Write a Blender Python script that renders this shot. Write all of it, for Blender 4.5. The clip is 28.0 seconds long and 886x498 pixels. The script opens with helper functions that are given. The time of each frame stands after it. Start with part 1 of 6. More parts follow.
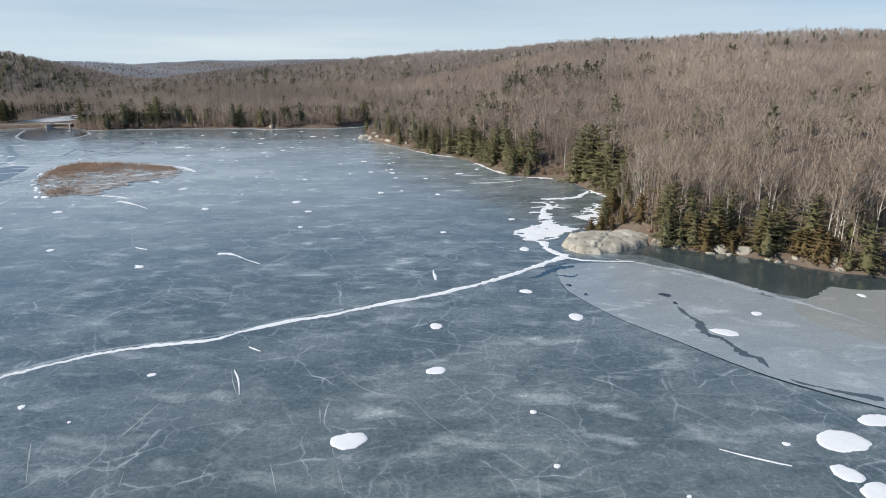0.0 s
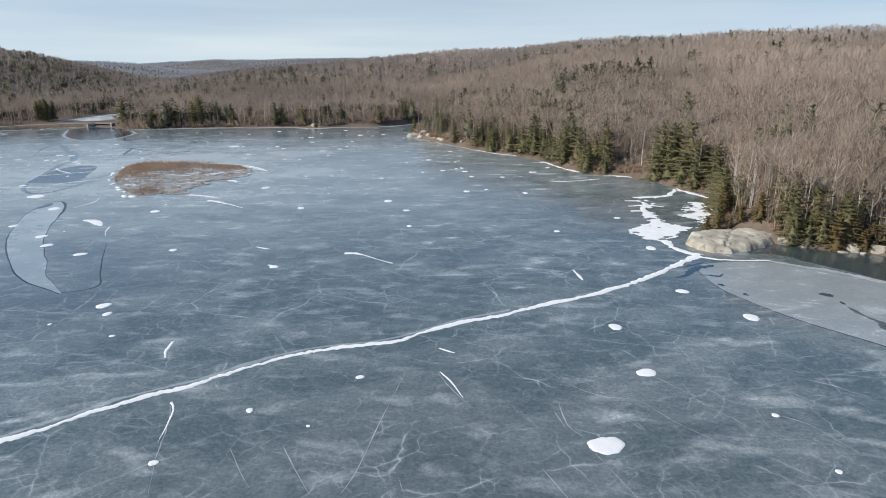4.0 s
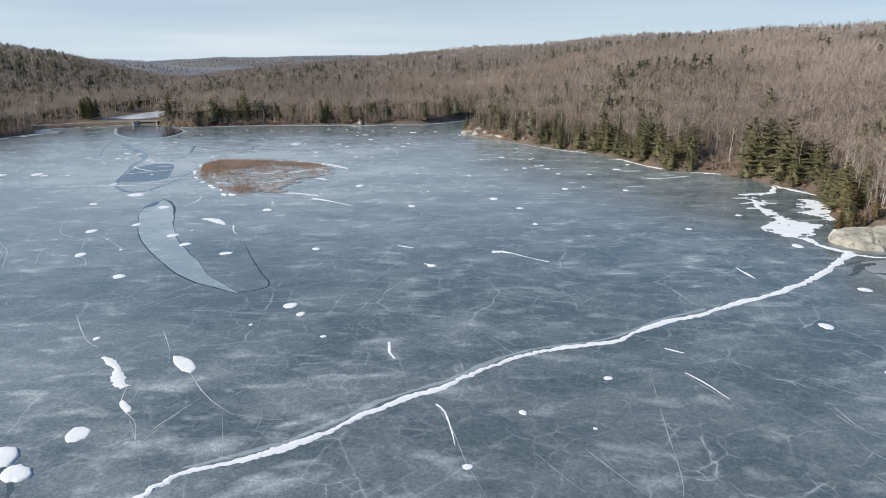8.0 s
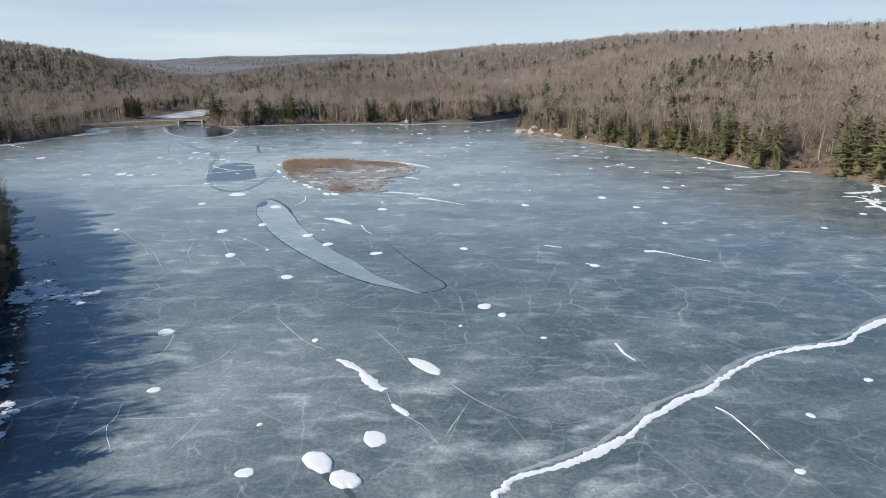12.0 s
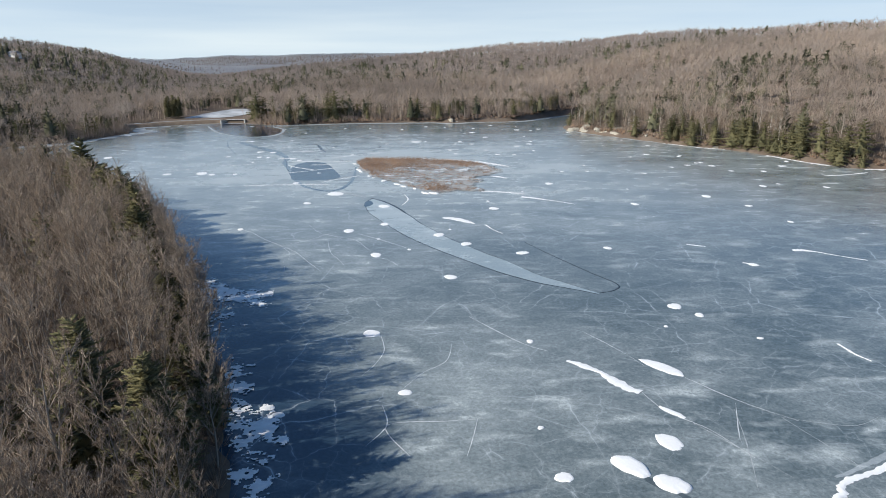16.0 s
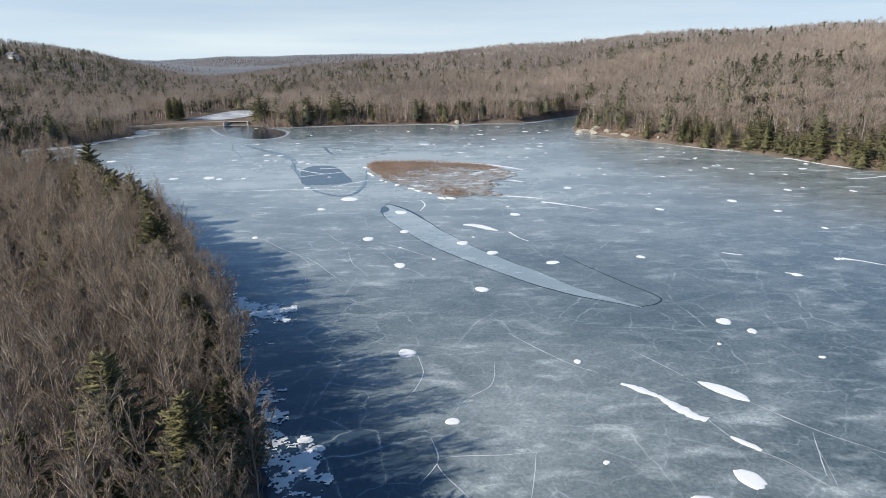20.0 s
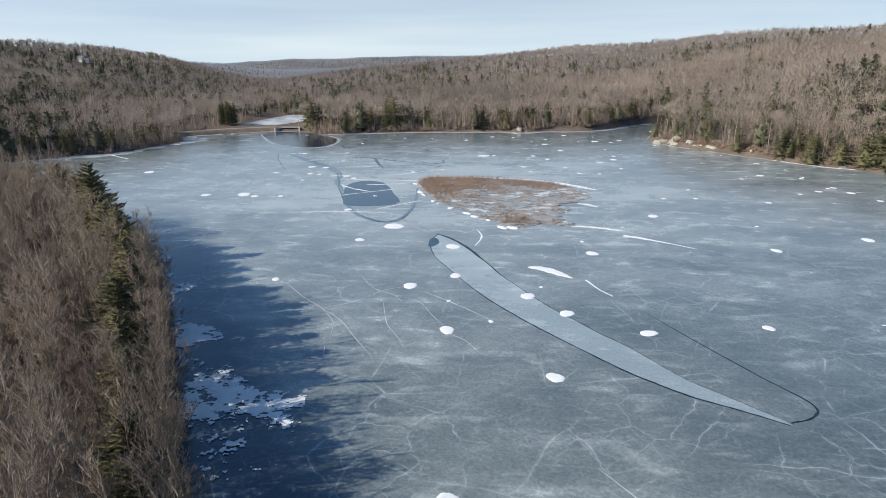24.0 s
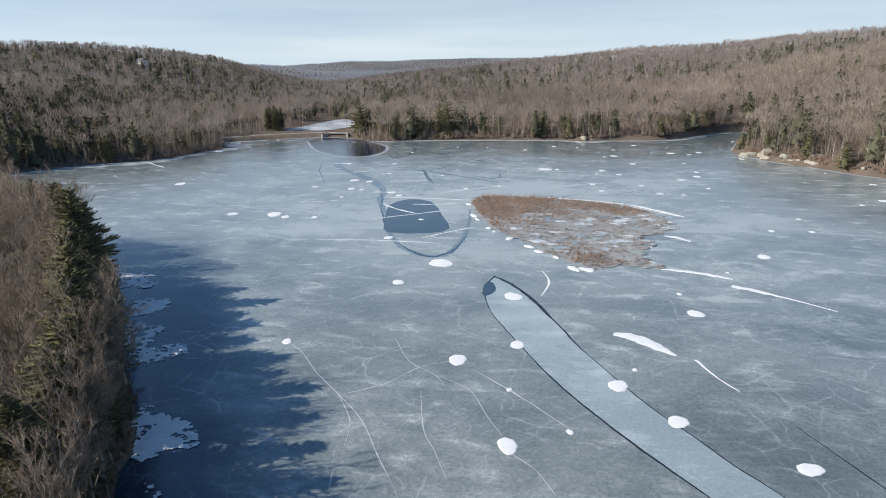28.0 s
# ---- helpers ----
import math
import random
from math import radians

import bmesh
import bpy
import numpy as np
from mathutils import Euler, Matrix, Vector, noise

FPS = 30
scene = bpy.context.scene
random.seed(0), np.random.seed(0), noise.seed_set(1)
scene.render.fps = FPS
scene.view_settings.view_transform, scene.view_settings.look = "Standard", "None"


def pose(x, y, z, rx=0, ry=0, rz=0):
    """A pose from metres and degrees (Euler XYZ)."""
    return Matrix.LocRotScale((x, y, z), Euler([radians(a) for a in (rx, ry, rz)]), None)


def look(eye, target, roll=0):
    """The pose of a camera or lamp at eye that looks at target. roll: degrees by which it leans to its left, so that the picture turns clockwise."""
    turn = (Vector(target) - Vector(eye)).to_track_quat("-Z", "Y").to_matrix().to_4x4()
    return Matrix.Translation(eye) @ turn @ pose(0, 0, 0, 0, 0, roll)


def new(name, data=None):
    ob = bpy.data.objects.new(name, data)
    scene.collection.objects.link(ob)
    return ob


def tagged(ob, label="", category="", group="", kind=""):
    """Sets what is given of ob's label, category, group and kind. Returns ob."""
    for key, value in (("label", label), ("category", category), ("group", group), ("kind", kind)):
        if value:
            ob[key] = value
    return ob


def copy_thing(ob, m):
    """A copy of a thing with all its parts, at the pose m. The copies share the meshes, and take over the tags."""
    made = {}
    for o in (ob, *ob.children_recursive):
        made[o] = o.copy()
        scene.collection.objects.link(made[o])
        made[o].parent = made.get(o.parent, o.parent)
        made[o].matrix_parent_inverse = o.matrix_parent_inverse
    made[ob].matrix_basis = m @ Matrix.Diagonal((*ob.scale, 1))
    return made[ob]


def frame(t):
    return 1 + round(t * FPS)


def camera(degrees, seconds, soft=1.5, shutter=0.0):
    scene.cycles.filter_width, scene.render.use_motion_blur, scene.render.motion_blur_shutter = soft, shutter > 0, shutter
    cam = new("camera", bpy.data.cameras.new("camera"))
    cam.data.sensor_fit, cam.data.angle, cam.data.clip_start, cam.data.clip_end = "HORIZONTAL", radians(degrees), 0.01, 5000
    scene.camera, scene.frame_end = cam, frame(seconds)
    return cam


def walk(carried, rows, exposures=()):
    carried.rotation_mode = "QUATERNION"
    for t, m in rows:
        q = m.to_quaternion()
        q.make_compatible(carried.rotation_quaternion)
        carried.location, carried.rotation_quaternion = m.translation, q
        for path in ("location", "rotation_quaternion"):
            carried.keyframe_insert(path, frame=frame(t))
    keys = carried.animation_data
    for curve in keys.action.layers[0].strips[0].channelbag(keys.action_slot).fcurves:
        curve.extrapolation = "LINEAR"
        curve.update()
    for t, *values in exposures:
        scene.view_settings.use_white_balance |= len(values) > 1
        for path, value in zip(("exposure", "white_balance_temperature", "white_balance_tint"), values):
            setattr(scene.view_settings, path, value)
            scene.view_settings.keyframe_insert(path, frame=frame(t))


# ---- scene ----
cam = camera(71.5, 28.0, 1.0)

PATH = [
    (0, (7.699, -1.949, 30.189), (7.716, -0.028, 29.633), 0.1),
    (0.5, (5.672, -1.863, 30.246), (5.687, 0.058, 29.689), 0.1),
    (1, (3.294, -1.741, 30.241), (3.308, 0.179, 29.683), 0.1),
    (1.5, (0.554, -1.59, 30.22), (0.567, 0.331, 29.663), 0.1),
    (2, (-2.16, -1.38, 30.187), (-2.148, 0.54, 29.629), 0.1),
    (2.5, (-4.925, -1.114, 30.132), (-4.914, 0.806, 29.573), 0.1),
    (3, (-7.774, -1.016, 30.081), (-7.764, 0.904, 29.522), 0.1),
    (3.5, (-10.672, -0.792, 29.983), (-10.663, 1.128, 29.424), 0.0),
    (5.5, (-22.514, -0.086, 29.865), (-22.51, 1.832, 29.301), -0.1),
    (6, (-25.589, 0.039, 29.869), (-25.585, 1.958, 29.304), -0.1),
    (6.5, (-28.868, 0.087, 29.912), (-28.865, 2.005, 29.345), -0.2),
    (7, (-32.105, 0.24, 29.868), (-32.101, 2.158, 29.302), -0.2),
    (7.5, (-35.178, 0.414, 29.874), (-35.175, 2.332, 29.306), -0.2),
    (8, (-38.326, 0.518, 29.864), (-38.323, 2.435, 29.296), -0.2),
    (8.5, (-41.475, 0.624, 29.874), (-41.472, 2.542, 29.305), -0.2),
    (9, (-44.641, 0.676, 29.925), (-44.639, 2.593, 29.354), -0.2),
    (9.5, (-47.842, 0.861, 29.872), (-47.839, 2.779, 29.303), -0.2),
    (10, (-50.76, 0.979, 29.885), (-50.758, 2.896, 29.315), -0.2),
    (10.5, (-53.945, 1.13, 29.89), (-53.943, 3.046, 29.319), -0.3),
    (11, (-57.112, 1.25, 29.852), (-57.109, 3.167, 29.281), -0.3),
    (11.5, (-60.516, 1.419, 29.817), (-60.512, 3.336, 29.246), -0.3),
    (12, (-63.701, 1.528, 29.866), (-63.697, 3.444, 29.294), -0.3),
    (12.5, (-66.813, 1.634, 29.816), (-66.809, 3.55, 29.244), -0.3),
    (14.5, (-79.44, 2.291, 29.757), (-79.433, 4.207, 29.184), -0.3),
    (15, (-82.44, 2.431, 29.748), (-82.432, 4.347, 29.173), -0.3),
    (15.5, (-85.447, 2.52, 29.763), (-85.439, 4.436, 29.189), -0.3),
    (16, (-88.034, 2.595, 29.8), (-88.026, 4.511, 29.225), -0.4),
    (16.5, (-89.857, 2.787, 29.714), (-89.848, 4.703, 29.139), -0.4),
    (17, (-91.135, 2.836, 29.696), (-91.125, 4.752, 29.122), -0.4),
    (17.5, (-91.904, 2.862, 29.688), (-91.893, 4.778, 29.114), -0.4),
    (18, (-92.31, 3.12, 29.727), (-92.298, 5.035, 29.153), -0.5),
    (18.5, (-92.479, 3.658, 29.81), (-92.466, 5.573, 29.235), -0.5),
    (19, (-92.601, 4.611, 29.762), (-92.586, 6.527, 29.189), -0.5),
    (19.5, (-92.609, 5.787, 29.836), (-92.594, 7.703, 29.263), -0.5),
    (20, (-92.62, 7.263, 29.941), (-92.604, 9.179, 29.368), -0.5),
    (20.5, (-92.587, 9.147, 29.972), (-92.571, 11.063, 29.399), -0.5),
    (21, (-92.643, 11.283, 30.035), (-92.625, 13.2, 29.463), -0.5),
    (21.5, (-92.606, 13.575, 30.124), (-92.588, 15.491, 29.552), -0.5),
    (23.5, (-92.764, 27.309, 30.477), (-92.833, 29.226, 29.911), -0.5),
    (24, (-92.959, 30.19, 30.551), (-93.127, 32.101, 29.985), -0.6),
    (24.5, (-93.207, 32.809, 30.537), (-93.374, 34.72, 29.973), -0.6),
    (25, (-93.555, 35.571, 30.634), (-93.886, 37.462, 30.073), -0.7),
    (25.5, (-93.966, 38.548, 30.727), (-94.297, 40.439, 30.165), -0.7),
    (26, (-94.3, 41.201, 30.853), (-94.632, 43.092, 30.292), -0.8),
    (26.5, (-94.749, 44.132, 30.804), (-95.081, 46.023, 30.244), -0.7),
    (27, (-95.053, 46.937, 30.921), (-95.387, 48.827, 30.36), -0.7),
    (27.5, (-95.466, 49.945, 30.929), (-95.8, 51.836, 30.368), -0.7),
    (28, (-95.904, 52.85, 30.823), (-96.238, 54.741, 30.265), -0.6),
]
walk(cam, [(t, look(eye, target, roll)) for t, eye, target, roll in PATH],
     [(0, -0.05), (11, -0.05), (16, 0.08), (21, 0.08), (25, 0.03), (28, 0.02)])

# ---- world, sun, exposure ----
SUN_DIR = Vector((0.80, 0.255, -0.57)).normalized()
world = bpy.data.worlds.new("winter_sky")
scene.world = world
world.use_nodes = True
wn = world.node_tree
wn.nodes.clear()
w_out = wn.nodes.new("ShaderNodeOutputWorld")
w_bg = wn.nodes.new("ShaderNodeBackground")
w_sky = wn.nodes.new("ShaderNodeTexSky")
w_sky.sky_type = "NISHITA"
w_sky.sun_disc = False
w_sky.sun_elevation = math.asin(-SUN_DIR.z)
w_sky.sun_rotation = math.atan2(-SUN_DIR.x, -SUN_DIR.y)
w_sky.air_density, w_sky.dust_density, w_sky.ozone_density = 1.0, 0.15, 2.2
w_tc = wn.nodes.new("ShaderNodeTexCoord")
w_map = wn.nodes.new("ShaderNodeMapping")
w_map.inputs["Scale"].default_value = (1.2, 1.2, 16.0)
w_noise = wn.nodes.new("ShaderNodeTexNoise")
w_noise.inputs["Scale"].default_value = 1.6
w_noise.inputs["Detail"].default_value = 5.0
w_ramp = wn.nodes.new("ShaderNodeValToRGB")
w_ramp.color_ramp.elements[0].position, w_ramp.color_ramp.elements[0].color = 0.36, (0, 0, 0, 1)
w_ramp.color_ramp.elements[1].position, w_ramp.color_ramp.elements[1].color = 0.78, (0.45, 0.45, 0.45, 1)
# pale winter haze low over the horizon, thinning upwards
w_sep = wn.nodes.new("ShaderNodeSeparateXYZ")
w_low = wn.nodes.new("ShaderNodeMapRange")
w_low.interpolation_type = "SMOOTHSTEP"
for key, value in (("From Min", -0.02), ("From Max", 0.30), ("To Min", 0.74), ("To Max", 0.0)):
    w_low.inputs[key].default_value = value
w_sum = wn.nodes.new("ShaderNodeMath")
w_sum.operation = "ADD"
w_sum.use_clamp = True
w_fade = wn.nodes.new("ShaderNodeMath")
w_fade.operation = "MULTIPLY"
w_mix = wn.nodes.new("ShaderNodeMixRGB")
w_mix.inputs["Color2"].default_value = (6.5, 7.35, 7.75, 1)
wn.links.new(w_tc.outputs["Generated"], w_map.inputs["Vector"])
w_lift = wn.nodes.new("ShaderNodeVectorMath")
w_lift.inputs[1].default_value = (0, 0, 0.16)
w_norm = wn.nodes.new("ShaderNodeVectorMath")
w_norm.operation = "NORMALIZE"
wn.links.new(w_tc.outputs["Generated"], w_lift.inputs[0])
wn.links.new(w_lift.outputs["Vector"], w_norm.inputs[0])
wn.links.new(w_norm.outputs["Vector"], w_sky.inputs["Vector"])
wn.links.new(w_map.outputs["Vector"], w_noise.inputs["Vector"])
wn.links.new(w_noise.outputs["Fac"], w_ramp.inputs["Fac"])
wn.links.new(w_tc.outputs["Generated"], w_sep.inputs["Vector"])
wn.links.new(w_sep.outputs["Z"], w_low.inputs["Value"])
wn.links.new(w_ramp.outputs["Color"], w_fade.inputs[0])
wn.links.new(w_low.outputs["Result"], w_fade.inputs[1])
wn.links.new(w_fade.outputs["Value"], w_sum.inputs[0])
wn.links.new(w_low.outputs["Result"], w_sum.inputs[1])
wn.links.new(w_sum.outputs["Value"], w_mix.inputs["Fac"])
w_deep = wn.nodes.new("ShaderNodeMixRGB")
w_deep.blend_type = "MULTIPLY"
w_deep.inputs["Fac"].default_value = 1.0
w_deep.inputs["Color2"].default_value = (0.79, 1.0, 1.11, 1)
wn.links.new(w_sky.outputs["Color"], w_deep.inputs["Color1"])
wn.links.new(w_deep.outputs["Color"], w_mix.inputs["Color1"])
wn.links.new(w_mix.outputs["Color"], w_bg.inputs["Color"])
w_bg.inputs["Strength"].default_value = 0.115
wn.links.new(w_bg.outputs["Background"], w_out.inputs["Surface"])

sun = new("sun", bpy.data.lights.new("sun", "SUN"))
sun.data.energy, sun.data.angle, sun.data.color = 4.8, radians(0.53), (1.0, 0.945, 0.84)
sun.matrix_world = look((-200, -60, 200), Vector((-200, -60, 200)) + SUN_DIR)

# ---- materials ----


class Mat:
    """A node material with short calls for its nodes."""

    def __init__(self, name, rough=0.8, spec=0.3):
        self.m = bpy.data.materials.new(name)
        self.m.use_nodes = True
        self.t = self.m.node_tree
        self.b = self.t.nodes["Principled BSDF"]
        self.b.inputs["Roughness"].default_value = rough
        self.b.inputs["Specular IOR Level"].default_value = spec
        self.pos = None

    def node(self, kind, **inputs):
        n = self.t.nodes.new("ShaderNode" + kind)
        for key, value in inputs.items():
            self.set(n.inputs[key.replace("_", " ")], value)
        return n

    def set(self, socket, value):
        if isinstance(value, bpy.types.NodeSocket):
            self.t.links.new(value, socket)
        else:
            socket.default_value = (*value, 1) if isinstance(value, tuple) and len(value) == 3 and socket.type == "RGBA" else value

    def place(self, scale=(1, 1, 1), turn=0.0):
        if self.pos is None:
            self.pos = self.node("NewGeometry").outputs["Position"]
        return self.node("Mapping", Vector=self.pos, Scale=scale, Rotation=(0, 0, turn)).outputs["Vector"]

    def noise(self, scale, detail=4.0, rough=0.55, stretch=(1, 1, 1), turn=0.0, warp=0.0):
        n = self.node("TexNoise", Vector=self.place(stretch, turn), Scale=scale, Detail=detail, Roughness=rough, Distortion=warp)
        return n.outputs["Fac"]

    def ramp(self, fac, *stops):
        n = self.node("ValToRGB", Fac=fac)
        ramp = n.color_ramp
        while len(ramp.elements) < len(stops):
            ramp.elements.new(0.5)
        for e, (at, c) in zip(ramp.elements, stops):
            e.position = at
            e.color = (c, c, c, 1) if isinstance(c, (int, float)) else (*c, 1)
        return n.outputs["Color"]

    def mix(self, fac, a, b, blend="MIX"):
        n = self.node("MixRGB", Fac=fac, Color1=a, Color2=b)
        n.blend_type = blend
        return n.outputs["Color"]

    def math(self, op, a, b=0.0):
        n = self.t.nodes.new("ShaderNodeMath")
        n.operation = op
        self.set(n.inputs[0], a)
        self.set(n.inputs[1], b)
        return n.outputs["Value"]

    def bump(self, height, strength, distance):
        self.set(self.b.inputs["Normal"], self.node("Bump", Height=height, Strength=strength, Distance=distance).outputs["Normal"])

    def colour(self, c):
        self.set(self.b.inputs["Base Color"], c)
        return self

    def rough(self, r):
        self.set(self.b.inputs["Roughness"], r)
        return self


def crack_lines(k, scale, width, warp_scale, warp, jitter=1.0):
    """Thin wandering lines between warped cells."""
    off = k.node("TexNoise", Vector=k.place(), Scale=warp_scale, Detail=3.0, Roughness=0.5).outputs["Color"]
    far = k.t.nodes.new("ShaderNodeVectorMath")
    far.operation = "MULTIPLY"
    k.set(far.inputs[0], off)
    far.inputs[1].default_value = (warp, warp, 0.0)
    moved = k.t.nodes.new("ShaderNodeVectorMath")
    k.set(moved.inputs[0], k.place((1, 1, 0)))
    k.set(moved.inputs[1], far.outputs["Vector"])
    v = k.node("TexVoronoi", Vector=moved.outputs["Vector"], Scale=scale, Randomness=jitter)
    v.voronoi_dimensions = "2D"
    v.feature = "DISTANCE_TO_EDGE"
    return k.ramp(v.outputs["Distance"], (0.0, 1.0), (width, 0.16), (width * 4.0, 0.0))


def ice_material(name, dark, pale, cover, lines=True, rough=0.20):
    """Ice with clouds and wisps of frost, fine grain and, where wanted, white hairline cracks."""
    k = Mat(name, rough, 0.7)
    broad = k.ramp(k.noise(0.016, 3.0, 0.5), (0.32, 0.35), (0.68, 1.0))
    cloud = k.ramp(k.noise(0.13, 6.0, 0.62, (0.7, 1.0, 1.0), 0.12, 0.4), (0.42, 0.0), (0.66, 1.0))
    wisp = k.ramp(k.noise(0.24, 3.0, 0.5, (0.6, 1.25, 1.0), -0.15, 0.35), (0.56, 0.0), (0.72, 1.0))
    puff = k.ramp(k.noise(0.50, 4.0, 0.55, (0.7, 1.2, 1.0), 0.2, 0.7), (0.55, 0.0), (0.74, 1.0))
    feather = k.ramp(k.noise(1.3, 6.0, 0.72, (0.8, 1.1, 1.0), 0.3, 1.6), (0.40, 0.0), (0.70, 1.0))
    grain = k.noise(2.9, 6.0, 0.78, (1.0, 1.0, 1.0), 0.0, 0.6)
    frost = k.math("ADD", k.math("MULTIPLY", cloud, 0.34), k.math("ADD", k.math("MULTIPLY", wisp, 0.66), k.math("ADD", k.math("MULTIPLY", feather, 0.22), k.math("MULTIPLY", puff, 0.36))))
    frost = k.math("MULTIPLY", frost, broad)
    frost = k.math("MULTIPLY", frost, k.math("ADD", k.math("MULTIPLY", grain, 1.1), 0.45))
    # more of the frost colour over the open middle of the lake
    spread = k.node("VectorMath")
    spread.operation = "DISTANCE"
    k.set(spread.inputs[0], k.place((0.55, 0.75, 0.0)))
    spread.inputs[1].default_value = (-62.0, 150.0, 0.0)
    veil = k.ramp(k.math("DIVIDE", spread.outputs["Value"], 100.0), (0.1, 1.0), (1.15, 0.0))
    veil = k.math("MULTIPLY", veil, k.ramp(k.noise(0.05, 5.0, 0.6, (0.6, 1.0, 1.0), 0.3), (0.25, 0.15), (0.7, 1.0)))
    frost = k.math("ADD", k.math("MULTIPLY", frost, cover), k.math("MULTIPLY", veil, 1.0 * cover))
    # and in a lesser field south of the refrozen lead
    lesser = k.node("VectorMath")
    lesser.operation = "DISTANCE"
    k.set(lesser.inputs[0], k.place((1.0, 1.0, 0.0)))
    lesser.inputs[1].default_value = (-87.0, 58.0, 0.0)
    field = k.ramp(k.math("DIVIDE", lesser.outputs["Value"], 30.0), (0.1, 1.0), (0.95, 0.0))
    frost = k.math("ADD", frost, k.math("MULTIPLY", k.math("MULTIPLY", field, k.ramp(k.noise(0.07, 5.0, 0.6, (0.7, 1.0, 1.0), 0.2), (0.3, 0.3), (0.65, 1.0))), 0.30 * cover))
    # clear ice along the wooded bank, the trees' shade put into its dark blue
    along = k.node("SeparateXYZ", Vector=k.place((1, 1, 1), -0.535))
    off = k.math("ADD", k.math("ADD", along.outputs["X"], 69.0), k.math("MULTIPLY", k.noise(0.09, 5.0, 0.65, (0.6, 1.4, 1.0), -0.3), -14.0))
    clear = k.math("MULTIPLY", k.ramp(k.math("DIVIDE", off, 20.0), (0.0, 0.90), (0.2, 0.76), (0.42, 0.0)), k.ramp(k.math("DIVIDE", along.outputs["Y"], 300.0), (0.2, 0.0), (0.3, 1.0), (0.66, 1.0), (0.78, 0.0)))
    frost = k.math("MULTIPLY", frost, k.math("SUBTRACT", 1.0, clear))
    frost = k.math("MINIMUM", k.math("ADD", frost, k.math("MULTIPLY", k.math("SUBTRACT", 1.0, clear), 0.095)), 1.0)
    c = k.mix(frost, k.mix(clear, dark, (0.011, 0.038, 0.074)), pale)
    c = k.mix(0.55 if lines else 0.35, c, k.ramp(grain, (0.3, 0.26), (0.7, 0.74)), "OVERLAY")
    if lines:
        a = crack_lines(k, 0.027, 0.0028, 0.09, 5.0)
        b = crack_lines(k, 0.068, 0.0058, 0.22, 2.6)
        web = crack_lines(k, 0.19, 0.0125, 0.6, 1.3)
        lace = crack_lines(k, 0.50, 0.026, 1.3, 0.8)
        some = k.ramp(k.noise(0.045, 4.0, 0.65), (0.44, 0.0), (0.60, 1.0))
        few = k.ramp(k.noise(0.085, 4.0, 0.65), (0.44, 0.0), (0.60, 1.0))
        rare = k.ramp(k.noise(0.14, 4.0, 0.7, (1, 1, 1), 1.0), (0.48, 0.0), (0.64, 1.0))
        hair = k.math("ADD", k.math("MULTIPLY", k.math("MULTIPLY", a, some), 0.5), k.math("ADD", k.math("MULTIPLY", k.math("MULTIPLY", b, few), 0.95), k.math("ADD", k.math("MULTIPLY", k.math("MULTIPLY", web, few), 0.7), k.math("MULTIPLY", k.math("MULTIPLY", lace, rare), 0.5))))
        hair = k.math("MULTIPLY", hair, k.ramp(k.noise(0.45, 4.0, 0.65), (0.34, 0.12), (0.64, 1.0)))
        c = k.mix(k.math("MINIMUM", hair, 0.8), c, (0.58, 0.63, 0.65))
    k.colour(c)
    k.rough(k.ramp(frost, (0.0, 0.6 * rough), (1.0, 0.6 * rough + 0.2)))
    k.bump(grain, 0.10, 0.03)
    return k.m


def mottled(name, a, b, scale, rough=0.9, fine=8.0, bump=0.4, dist=0.05, spec=0.2, c=None, stretch=(1, 1, 1)):
    k = Mat(name, rough, spec)
    big = k.ramp(k.noise(scale, 4.0, 0.6, stretch), (0.35, 0.0), (0.65, 1.0))
    small = k.noise(scale * fine, 5.0, 0.65, stretch)
    col = k.mix(big, a, b)
    if c:
        col = k.mix(k.ramp(k.noise(scale * 2.7, 3.0), (0.56, 0.0), (0.66, 1.0)), col, c)
    col = k.mix(0.45, col, k.ramp(small, (0.25, 0.25), (0.75, 0.8)), "OVERLAY")
    k.colour(col)
    k.bump(small, bump, dist)
    return k.m


def plant_material(name, a, b, c, stand=0.012, by="island", rough=0.85, thin=0.0):
    """Twigs, bark or needles: every piece its own tint, and whole stands of trees tinted apart."""
    k = Mat(name, rough, 0.15)
    if by == "tree":
        k.attr = k.node("Attribute")
        k.attr.attribute_name = "tint"
        pick = k.math("ADD", k.math("MULTIPLY", k.attr.outputs["Fac"], 0.75), k.math("MULTIPLY", k.node("NewGeometry").outputs["Random Per Island"], 0.25))
    else:
        pick = k.node("NewGeometry").outputs["Random Per Island"] if by == "island" else k.node("ObjectInfo").outputs["Random"]
    col = k.ramp(pick, (0.0, a), (0.55, b), (1.0, c))
    tone = k.ramp(k.noise(stand, 3.0, 0.6), (0.3, (0.34, 0.33, 0.33)), (0.7, (0.68, 0.64, 0.605)))
    col = k.mix(0.75, col, tone, "OVERLAY")
    k.colour(col)
    if thin:
        # twigs and needles let light round them to the shaded side
        glow = k.node("BsdfTranslucent", Color=col)
        both = k.node("MixShader", Fac=thin)
        out = k.t.nodes["Material Output"]
        k.t.links.new(k.b.outputs["BSDF"], both.inputs[1])
        k.t.links.new(glow.outputs["BSDF"], both.inputs[2])
        k.t.links.new(both.outputs["Shader"], out.inputs["Surface"])
    return k.m


